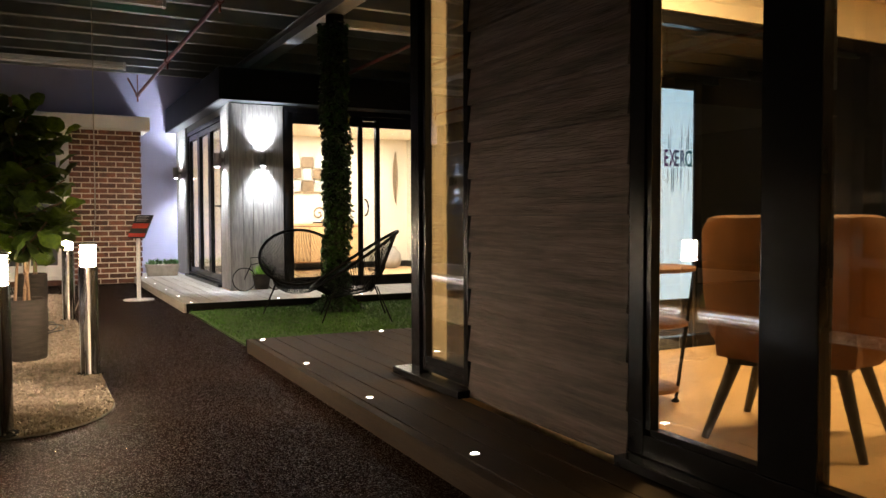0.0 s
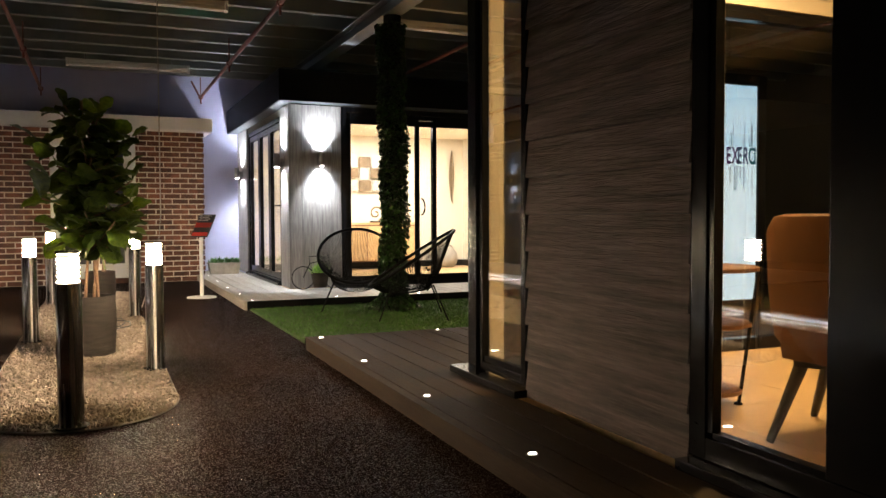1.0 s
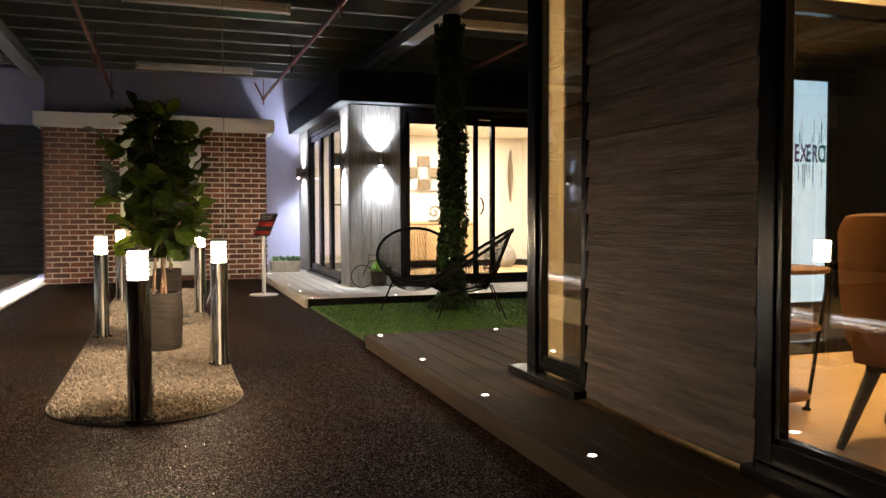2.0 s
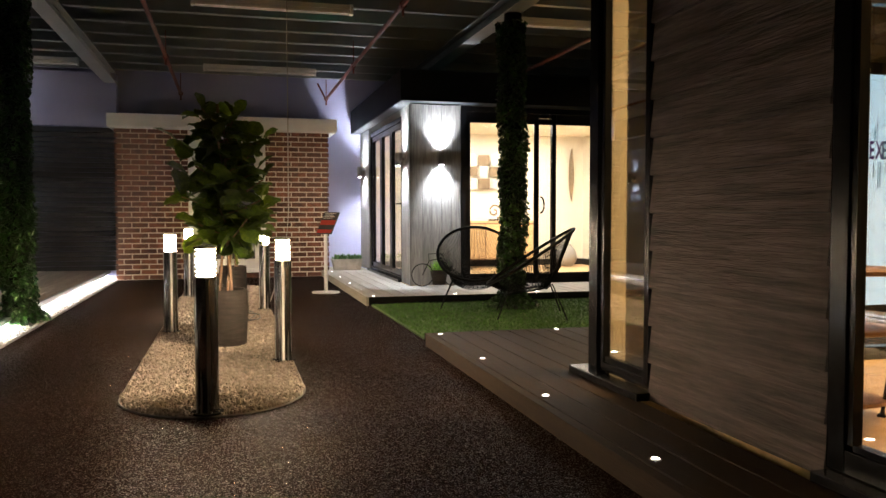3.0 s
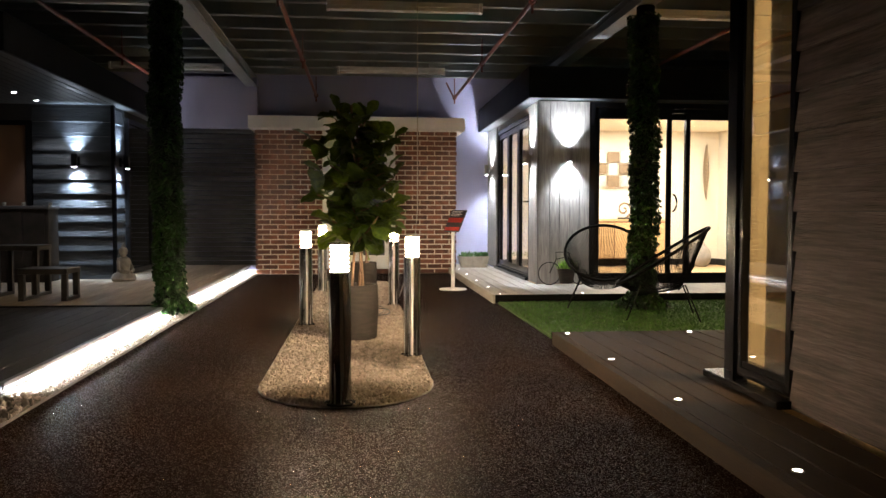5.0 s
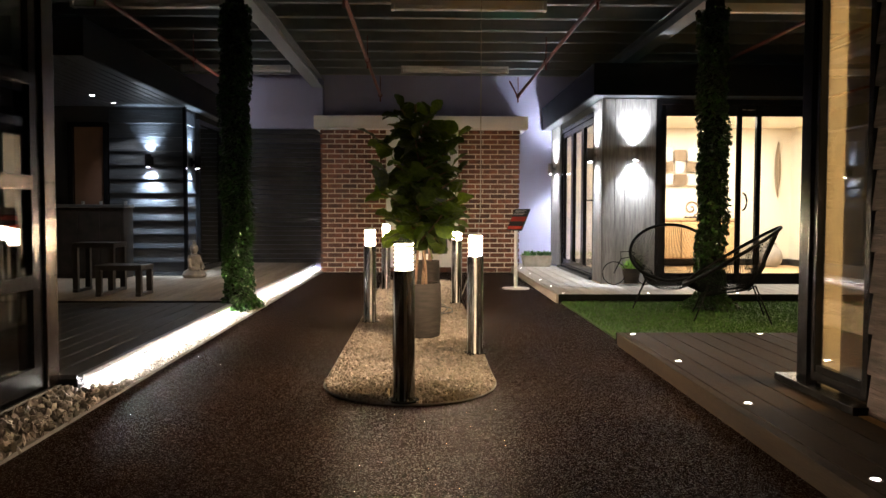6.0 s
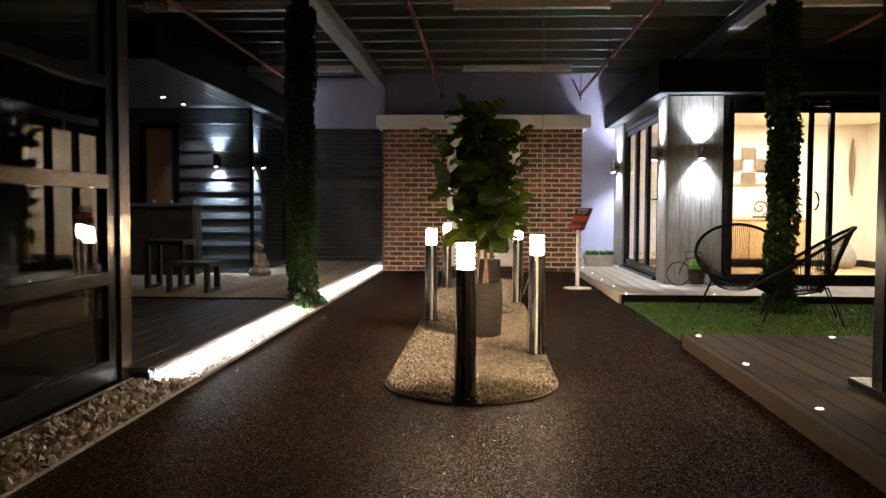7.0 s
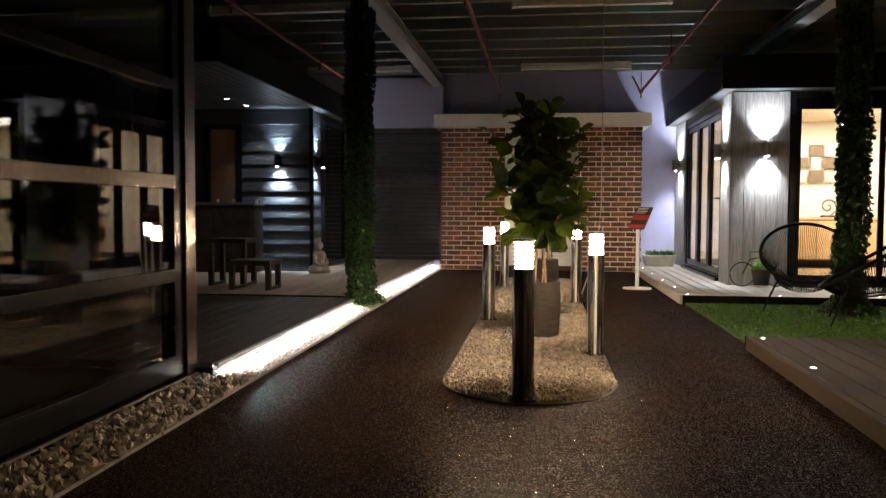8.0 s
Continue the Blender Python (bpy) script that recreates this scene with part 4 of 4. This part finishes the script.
def ivy_column(x, y, seed, flare):
    g = np.random.default_rng(seed)
    c = thing("ivy_column", "steel column wrapped in small-leaved artificial ivy", "column", "ivy columns", at=(x, y, 0.0))
    part("core", lathe(bmesh.new(), [(0.085, 0.0), (0.085, 2.88)], seg=16), "dull_black", c)
    rows = []
    for i in range(8200):
        z = g.uniform(0.03, 2.80) if i % 12 else g.uniform(0.025, 0.14)
        a = g.uniform(0, math.tau)
        r = 0.104 + 0.016 * math.sin(3 * a + 2.4 * z) + 0.014 * math.sin(9 * z + a) + g.uniform(-0.018, 0.034)
        if z < 0.14:
            r += flare * (1 - z / 0.14) * g.uniform(0, 1)
        s = g.uniform(0.015, 0.028)
        rows.append(turned((r * math.cos(a), r * math.sin(a), z), (s, s, s), (g.uniform(0.1, 1.7), g.uniform(-0.8, 0.8), a + math.pi / 2 + g.uniform(-1.1, 1.1))))
    shape = [(0, -1.0, 0), (0.9, -0.2, 0.25), (0.45, 0.35, 0.1), (0, 1.2, -0.15), (-0.45, 0.35, 0.1), (-0.9, -0.2, 0.25), (0, 0, -0.1)]
    faces = [(6, 0, 1), (6, 1, 2), (6, 2, 3), (6, 3, 4), (6, 4, 5), (6, 5, 0)]
    tagged(part("leaves", scatter("leaves", shape, faces, rows, "ivy"), "ivy", c), kind="stuff")
    return c


ivy_column(2.70, 7.40, 5, 0.22)
ivy_column(-1.72, 7.40, 6, 0.16)


# ---- string chairs on the lawn ----
def string_chair(x, y, turn, label):
    """A round string chair facing local -y: tilted hoop, small lower hoop, cords, wire legs."""
    c = thing("string_chair", label, "chair", "string chairs on the lawn", at=(x, y, 0.02), turn=turn)
    tilt = radians(33)

    def hoop(u, v, cy, cz, lean, n=40):
        return [Vector((u * math.cos(a), cy + v * math.sin(a) * math.cos(lean), cz + v * math.sin(a) * math.sin(lean))) for a in [i * math.tau / n for i in range(n)]]

    rim = hoop(0.37, 0.46, 0.0, 0.53, tilt, 120)
    well = hoop(0.13, 0.13, 0.03, 0.24, radians(10), 120)
    part("hoop", tube(bmesh.new(), rim, 0.015, closed=True), "black_cord", c, smooth=True)
    part("lower_hoop", tube(bmesh.new(), well, 0.008, seg=6, closed=True), "black_cord", c)
    for i in range(120):
        bm = bmesh.new()
        a, b = rim[i], well[i]
        mid = (a + b) / 2 + Vector((0, 0, -0.07))
        tube(bm, [a, mid * 0.5 + a * 0.25 + b * 0.25, mid, mid * 0.5 + b * 0.5 + Vector((0, 0, -0.012)), b], 0.0028, seg=4)
        part("cord", bm, "black_cord", c)
    for sx, sy in ((-1, -1), (1, -1), (-1, 1), (1, 1)):
        part("leg", tube(bmesh.new(), [(sx * 0.14, sy * 0.10 + 0.03, 0.25), (sx * 0.20, sy * 0.18, 0.30), (sx * 0.33, sy * 0.30, 0.0)], 0.0065, seg=8), "black_cord", c)
    return c


string_chair(2.37, 7.58, -17, "black string hoop chair on the lawn, turned to the column")
string_chair(2.63, 6.72, -108, "black string hoop chair on the lawn, seen edge on")

# ---- small things on the decks ----
sign = thing("sign_stand", "white floor stand with a tilted dark and red notice board", "sign stand", at=(1.115, 9.53, 0.0))
part("foot", lathe(bmesh.new(), [(0.165, 0.0), (0.165, 0.012), (0.05, 0.018)], seg=32), "white_metal", sign)
part("pole", rod(bmesh.new(), (0, 0, 0.012), (0, 0, 0.74), 0.022), "white_metal", sign, smooth=True)
brd = part("board", box(bmesh.new(), -0.105, 0.105, -0.16, 0.16, -0.008, 0.008, bevel=0.003), "board", sign, "dark notice board")
brd.matrix_local = pose(0.03, 0.0, 0.83, 52, 0, -38)
for y0, y1, m in ((-0.15, -0.10, "red_print"), (-0.03, 0.04, "red_print")):
    part("panel", boxes((-0.10, 0.10, y0, y1, 0.0085, 0.0095)), m, brd)
for i in range(4):
    part("text_line", boxes((-0.085, 0.06 - 0.02 * (i % 2), 0.135 - i * 0.022, 0.141 - i * 0.022, 0.0085, 0.0095)), "batten", brd)

trough = thing("planter", "weathered stone trough planted with green succulents", "planter", at=(1.735, 12.15, 0.092))
bm = bmesh.new()
box(bm, -0.20, 0.20, -0.10, 0.10, 0.0, 0.15, bevel=0.008)
for v in bm.verts:
    if v.co.z > 0.07:
        v.co.x *= 1.12
        v.co.y *= 1.12
part("trough", bm, "stone", trough)
part("rim", boxes((-0.235, 0.235, -0.125, 0.125, 0.152, 0.168), bevel=0.005), "stone", trough)
rows = []
for i in range(260):
    a, e = rng.uniform(0, 6.28), rng.uniform(0.2, 1.4)
    cx, cy = rng.choice([-0.15, -0.05, 0.06, 0.16]) + rng.normal(0, 0.02), rng.uniform(-0.07, 0.07)
    rows.append(turned((cx, cy, 0.165), (0.012, rng.uniform(0.05, 0.10), 0.012), (e, 0, a)))
BLADE = [(-1, 0, 0), (1, 0, 0), (0.9, 0.5, 0.3), (-0.9, 0.5, 0.3), (0, 1, 0)]
BLADEF = [(0, 1, 2), (0, 2, 3), (3, 2, 4)]
part("plants", scatter("plants", BLADE, BLADEF, rows, "succulent"), "succulent", trough, "green succulents")

bike = thing("bicycle_planter", "black wire bicycle planter holding a grey pot of bright green leaves", "planter", at=(2.38, 9.02, 0.092))
for cx, r in ((-0.20, 0.13), (0.16, 0.09)):
    part("wheel", tube(bmesh.new(), [(cx + r * math.cos(a), 0, r + 0.006 + r * math.sin(a)) for a in [i * math.tau / 28 for i in range(28)]], 0.006, seg=6, closed=True), "black_cord", bike)
part("frame", tube(bmesh.new(), [(-0.20, 0, 0.136), (-0.12, 0, 0.30), (0.02, 0, 0.33), (0.16, 0, 0.10)], 0.006, seg=6), "black_cord", bike)
part("handlebar", tube(bmesh.new(), [(-0.12, 0, 0.30), (-0.13, 0, 0.38), (0.0, 0.0, 0.385), (0.05, 0, 0.36)], 0.005, seg=6), "black_cord", bike)
part("pot", lathe(bmesh.new(), [(0.075, 0.02), (0.105, 0.19), (0.11, 0.195), (0.098, 0.19), (0.09, 0.17)], seg=24), "pot", bike, smooth=True)
rows = [turned((rng.normal(0, 0.03), rng.normal(0, 0.03), 0.17), (0.008, rng.uniform(0.09, 0.16), 0.01), (rng.uniform(0.3, 1.5), 0, rng.uniform(0, 6.28))) for i in range(190)]
part("leaves", scatter("leaves", BLADE, BLADEF, rows, "lime"), "lime", bike, "bright green leaves")

counter = thing("outdoor_counter", "grey panelled outdoor counter against the black wall", "counter", at=(-4.42, 9.92, 0.102))
part("cabinet", box(bmesh.new(), -0.78, 0.78, -0.15, 0.17, 0.0, 0.86, bevel=0.01), "tub", counter)
part("top", box(bmesh.new(), -0.80, 0.80, -0.18, 0.18, 0.862, 0.90, bevel=0.012), "tub_lid", counter)
for i in range(6):
    part("panel", boxes((-0.75 + i * 0.25, -0.51 + i * 0.25, -0.158, -0.149, 0.06, 0.83), bevel=0.003), "tub", counter)
glass_cup = mesh_of("tumbler", lathe(bmesh.new(), [(0.018, 0.0), (0.022, 0.04), (0.019, 0.04), (0.015, 0.006)], seg=16), "silver", True)
for x in (0.1, 0.32, 0.62):
    cup = thing("tumbler", "small shiny metal tumbler on the counter", "cup", "cups on the counter", at=(-4.28 + x, 9.9, 1.003))
    part("cup", glass_cup, "silver", cup)


def step_stool(x, y, w, d, h, label):
    s = thing("step_stool", label, "steps", "dark wooden steps", at=(x, y, 0.102))
    part("tread", box(bmesh.new(), -w / 2, w / 2, -d / 2, d / 2, h - 0.05, h, bevel=0.004), "black_wood", s)
    for sx in (-1, 1):
        for sy in (-1, 1):
            part("leg", boxes((sx * (w / 2 - 0.03) - 0.025, sx * (w / 2 - 0.03) + 0.025, sy * (d / 2 - 0.03) - 0.025, sy * (d / 2 - 0.03) + 0.025, 0.03, h - 0.051)), "black_wood", s)
        part("runner", boxes((sx * (w / 2 - 0.03) - 0.025, sx * (w / 2 - 0.03) + 0.025, -d / 2, d / 2, 0.0, 0.029)), "black_wood", s)
    return s


step_stool(-2.92, 7.85, 0.44, 0.36, 0.30, "low dark wooden step before the counter")
step_stool(-3.32, 8.25, 0.42, 0.36, 0.50, "taller dark wooden step before the counter")

bm = bmesh.new()
lathe(bm, [(0.02, 0.0), (0.15, 0.005), (0.165, 0.04), (0.14, 0.085), (0.095, 0.11), (0.085, 0.17), (0.10, 0.235), (0.085, 0.275), (0.04, 0.295), (0.038, 0.305), (0.058, 0.335), (0.062, 0.365), (0.05, 0.395), (0.028, 0.41), (0.03, 0.425), (0.012, 0.455), (0.002, 0.465)], seg=24)
for v in bm.verts:
    if v.co.z < 0.1:
        v.co.x *= 1.15
for s in (-1, 1):
    rod(bm, (s * 0.095, 0.0, 0.235), (s * 0.125, -0.05, 0.13), 0.03, 0.026)
    rod(bm, (s * 0.125, -0.05, 0.13), (s * 0.02, -0.125, 0.10), 0.026, 0.022)
    rod(bm, (s * 0.15, 0.0, 0.045), (s * 0.02, -0.13, 0.04), 0.042, 0.035)
st = solid("statue", bm, "statue", "pale stone seated garden statue on the deck", "statue", smooth=True)
st.matrix_world = pose(-2.83, 9.90, 0.101, 0, 0, 60) @ Matrix.Diagonal((0.82, 0.82, 1, 1))

# ---- inside the lit room ----
art = thing("wall_art", "silver and bronze overlapping square panels on the wall", "wall art", at=(3.98, 12.33, 1.60))
for i, (cx, cz, w, h, m) in enumerate([(0, 0.21, 0.19, 0.17, "tan"), (-0.19, 0.03, 0.17, 0.15, "tan"), (0.19, 0.03, 0.19, 0.15, "tan"), (0, -0.17, 0.2, 0.17, "tan"), (-0.19, 0.21, 0.15, 0.18, "silver"), (0.20, 0.21, 0.16, 0.18, "silver"), (0, 0.02, 0.13, 0.19, "silver"), (-0.18, -0.17, 0.14, 0.17, "silver"), (0.20, -0.17, 0.15, 0.17, "silver"), (0.40, 0.05, 0.17, 0.2, "silver"), (0.40, 0.24, 0.17, 0.12, "tan"), (0.40, -0.17, 0.17, 0.15, "tan")]):
    d = 0.022 + (0.018 if m == "tan" else 0.0) + 0.002 * (i % 3)
    part("panel", box(bmesh.new(), cx - w / 2, cx + w / 2, -d - 0.012, -d, cz - h / 2, cz + h / 2, bevel=0.004), m, art)
    part("bracket", rod(bmesh.new(), (cx, -d, cz), (cx, 0.018, cz), 0.006), "silver", art)
con = thing("console_cabinet", "oak console cabinet against the cream wall", "cabinet", at=(4.10, 12.12, 0.102))
part("body", box(bmesh.new(), -0.62, 0.62, -0.19, 0.19, 0.12, 0.70, bevel=0.006), "walnut", con)
part("top", box(bmesh.new(), -0.64, 0.64, -0.2, 0.2, 0.702, 0.735, bevel=0.005), "oak", con)
for i in range(3):
    part("door", box(bmesh.new(), -0.60 + i * 0.405, -0.21 + i * 0.405, -0.205, -0.192, 0.14, 0.68, bevel=0.003), "oak", con)
for sx in (-1, 1):
    for sy in (-1, 1):
        part("leg", rod(bmesh.new(), (sx * 0.52, sy * 0.13, 0.0), (sx * 0.5, sy * 0.13, 0.119), 0.014, 0.02), "black_wood", con)
orn = thing("spiral_ornament", "bronze spiral ornament on the console", "ornament", at=(4.10, 12.1, 0.838))
part("spiral", tube(bmesh.new(), [((0.13 - 0.0075 * i * 0.9) * math.cos(i * 0.55 - 1.2), 0, 0.15 + (0.13 - 0.0075 * i * 0.9) * math.sin(i * 0.55 - 1.2)) for i in range(18)], 0.016), "tan", orn, smooth=True)
part("base", box(bmesh.new(), -0.09, 0.09, -0.04, 0.04, 0.0, 0.025, bevel=0.004), "black_wood", orn)
leaf = thing("leaf_wall_art", "tall bronze leaf ornament on the wall", "wall art", at=(5.52, 12.33, 1.60))
bm = bmesh.new()
rows = []
for i in range(13):
    u = i / 12
    w = 0.048 * math.sin(u * math.pi) ** 0.8 + 0.002
    rows.append([bm.verts.new((s * w, -0.02 - 0.03 * (1 - abs(s)) + 0.0, -0.43 + 0.86 * u)) for s in (-1, 0, 1)])
for a, b in zip(rows, rows[1:]):
    for k in range(2):
        bm.faces.new((a[k], a[k + 1], b[k + 1], b[k]))
bmesh.ops.solidify(bm, geom=list(bm.faces), thickness=0.012)
part("blade", bm, "wicker", leaf)
part("rib", tube(bmesh.new(), [(0, -0.055, -0.46), (0, -0.06, 0.0), (0, -0.055, 0.42)], 0.007), "wicker", leaf)
vase = thing("floor_vase", "grey ribbed round floor vase", "vase", at=(5.28, 11.95, 0.101))
part("body", lathe(bmesh.new(), [(0.09, 0.0), (0.15, 0.06), (0.175, 0.15), (0.15, 0.25), (0.09, 0.32), (0.075, 0.35), (0.085, 0.36), (0.07, 0.355)], seg=32), "stone", vase, smooth=True)
pend = thing("pendant_lamp", "glowing warm pendant lamp", "pendant lamp", at=(3.93, 11.0, 2.0))
part("flex", rod(bmesh.new(), (0, 0, 0.06), (0, 0, 0.234), 0.004, seg=6), "cable", pend)
part("shade", lathe(bmesh.new(), [(0.03, -0.06), (0.09, -0.03), (0.10, 0.02), (0.05, 0.055), (0.015, 0.062)], seg=24), "pendant", pend, "glowing glass shade", smooth=True)

# ---- inside the near room ----
def tub_chair(x, y, turn):
    c = thing("tub_chair", "burnt orange velvet tub chair with dark tapered legs", "chair", "velvet chairs", at=(x, y, 0.118), turn=turn)
    bm = bmesh.new()
    n, rows = 28, []
    for i in range(n + 1):
        a = radians(-146 + 292 * i / n)
        side = abs(i / n - 0.5) * 2
        top = 0.81 - 0.24 * min(1.0, max(0.0, side - 0.42) / 0.4) ** 1.4
        ox, oy = math.sin(a) * 0.33, math.cos(a) * 0.31
        ring = []
        for k, (inset, z) in enumerate(((0.13, 0.275), (0.06, 0.295), (0.015, 0.36), (0.0, 0.43), (-0.012, 0.55), (-0.02, top - 0.05), (0.0, top - 0.01), (0.035, top), (0.075, top - 0.02), (0.085, top - 0.08), (0.08, 0.44))):
            f = 1 - inset / 0.33
            ring.append(bm.verts.new((ox * f, oy * f, z)))
        rows.append(ring)
    for a, b in zip(rows, rows[1:]):
        for k in range(len(a) - 1):
            bm.faces.new((a[k], a[k + 1], b[k + 1], b[k]))
    for r in (rows[0], rows[-1]):
        bm.faces.new(r)
    part("shell", bm, "velvet", c, "curved upholstered back and arms", smooth=True)
    part("seat", box(bmesh.new(), -0.24, 0.24, -0.27, 0.24, 0.29, 0.43, bevel=0.05), "velvet", c, smooth=True)
    part("underframe", box(bmesh.new(), -0.2, 0.2, -0.2, 0.2, 0.27, 0.30, bevel=0.006), "black_wood", c)
    for sx in (-1, 1):
        for sy in (-1, 1):
            part("leg", rod(bmesh.new(), (sx * 0.26, sy * 0.25, 0.0), (sx * 0.18, sy * 0.17, 0.275), 0.014, 0.024), "black_wood", c, smooth=True)
    return c


tub_chair(2.54, 1.98, 115)
tbl = thing("side_table", "round three-tier walnut side table on thin black legs", "table", at=(2.42, 2.68, 0.118))
for z, r_ in ((0.05, 0.150), (0.335, 0.185), (0.57, 0.215)):
    part("shelf", lathe(bmesh.new(), [(r_ - 0.01, z), (r_, z + 0.004), (r_, z + 0.018), (r_ - 0.01, z + 0.022)], seg=36), "walnut", tbl, smooth=True)
for k in range(3):
    a = k * math.tau / 3 + radians(-42)
    leg = part("leg", rod(bmesh.new(), (0.135 * math.cos(a), 0.135 * math.sin(a), 0.0), (0.212 * math.cos(a), 0.212 * math.sin(a), 0.60), 0.008), "black_alu", tbl)
    part("foot", lathe(bmesh.new(), [(0.018, 0.0), (0.018, 0.008), (0.012, 0.012)], at=(0.134 * math.cos(a), 0.134 * math.sin(a), 0.0), seg=14), "black_alu", leg)

# ---- lit display beyond the near room ----
disp = thing("display_screen", "tall glowing pale blue display in a black frame", "display", at=(4.9, 5.36, 0.091))
part("casing", boxes((-0.75, 0.55, 0.0, 0.06, 0.0, 2.06)), "black_alu", disp)
part("frame", frame_bm(-0.74, 0.54, 0.01, 2.05, 0.09, -0.03, -0.002, "x"), "black_alu", disp)
part("panel", boxes((-0.65, 0.45, -0.010, -0.002, 0.10, 1.96)), "screen", disp, "glowing pale blue panel")


def lettering(text, x, z, size, material, parent, turn=0):
    data = bpy.data.curves.new("lettering", "FONT")
    data.body, data.size, data.extrude, data.offset = text, size, 0.001, 0.004
    tmp = bpy.data.objects.new("lettering", data)
    scene.collection.objects.link(tmp)
    me = bpy.data.meshes.new_from_object(tmp.evaluated_get(bpy.context.evaluated_depsgraph_get()))
    bpy.data.objects.remove(tmp)
    me.materials.clear()
    me.materials.append(M[material])
    ob = part("lettering", me, material, parent)
    ob.matrix_local = pose(x, -0.013, z, 90, turn, 0) @ Matrix.Diagonal((0.5, 1, 1, 1))
    return ob


for i, (ch, ink) in enumerate(zip("EXERCI", ("ink_violet", "ink_violet", "ink", "ink", "ink_cyan", "ink_cyan"))):
    lettering(ch, 0.105 + i * 0.062, 1.285, 0.205, ink, disp)
rb = random.Random(5)
for i in range(16):
    x, up = 0.14 + rb.uniform(0, 0.26), i % 2
    l_ = rb.uniform(0.06, 0.22)
    z = 1.44 if up else 1.26 - l_
    part("word_bar", boxes((x, x + rb.uniform(0.004, 0.010), -0.0125, -0.0105, z, z + l_)), "ink_pale" if i % 3 else "ink_cyan", disp)

# ---- cables ----
flex = thing("hanging_flex", "thin pale flex hanging from the ceiling to the bollards", "cable")
pts = [(0.58, 8.05, 3.05 - 2.1 * u - 0.0) for u in [i / 6 for i in range(7)]] + [(0.55, 8.04, 0.62), (0.47, 8.02, 0.30), (0.40, 8.0, 0.10), (0.36, 7.9, 0.035)]
part("flex", tube(bmesh.new(), pts, 0.006, seg=6), "flex", flex, smooth=True)
cab = thing("power_cable", "loose black cable lying on the gravel", "cable")
pts = [(0.13 + 0.14 * math.sin(i * 0.45) * (0.6 + 0.02 * i), 7.2 + 0.28 * math.cos(i * 0.45) - 0.01 * i, 0.048 + 0.006 * (i % 3)) for i in range(24)]
part("cable", tube(bmesh.new(), pts, 0.005, seg=6), "cable", cab, smooth=True)
led_dot = solid("indicator_light", lathe(bmesh.new(), [(0.012, 0.0), (0.012, 0.01), (0.006, 0.014)], at=(3.10, 11.0, 2.61), seg=12), "green_glow", "tiny green indicator light on the roof", "indicator light")
# blurred green reflection on the ceiling, added as a glowing strip; no lamp here
smear = thing("exit_marker", "green smear of reflected light under the joists, made as a glowing strip", "indicator light", at=(1.05, 8.3, 3.05))
part("lens", boxes((-0.09, 0.09, -0.01, 0.01, -0.03, 0.0)), "green_glow", smear)

# ---- bricks, course by course ----
full = mesh_of("brick", box(bmesh.new(), 0, 0.210, 0, 0.03, 0, 0.059), "brick")
halves = {}
rb = random.Random(2)
for c in range(29):
    z = 0.006 + c * 0.075
    x = BX0 - (0.1125 if c % 2 else 0.0)
    while x < BX1:
        a, b = max(x, BX0), min(x + 0.2145, BX1)
        spans = [(a, b)]
        if z < DZ1 and b > DX0 and a < DX1:
            spans = [(a, min(b, DX0 - 0.004)), (max(a, DX1 + 0.004), b)]
        for p0, p1 in spans:
            if p1 - p0 < 0.03:
                continue
            w = round(p1 - p0, 3)
            if w > 0.21:
                me = full
            else:
                if w not in halves:
                    halves[w] = mesh_of("brick", box(bmesh.new(), 0, w - 0.004, 0, 0.03, 0, 0.059), "brick")
                me = halves[w]
            part("brick", me, "brick", kiosk).location = (p0, BY + rb.uniform(-0.002, 0.002), z)
        x += 0.225
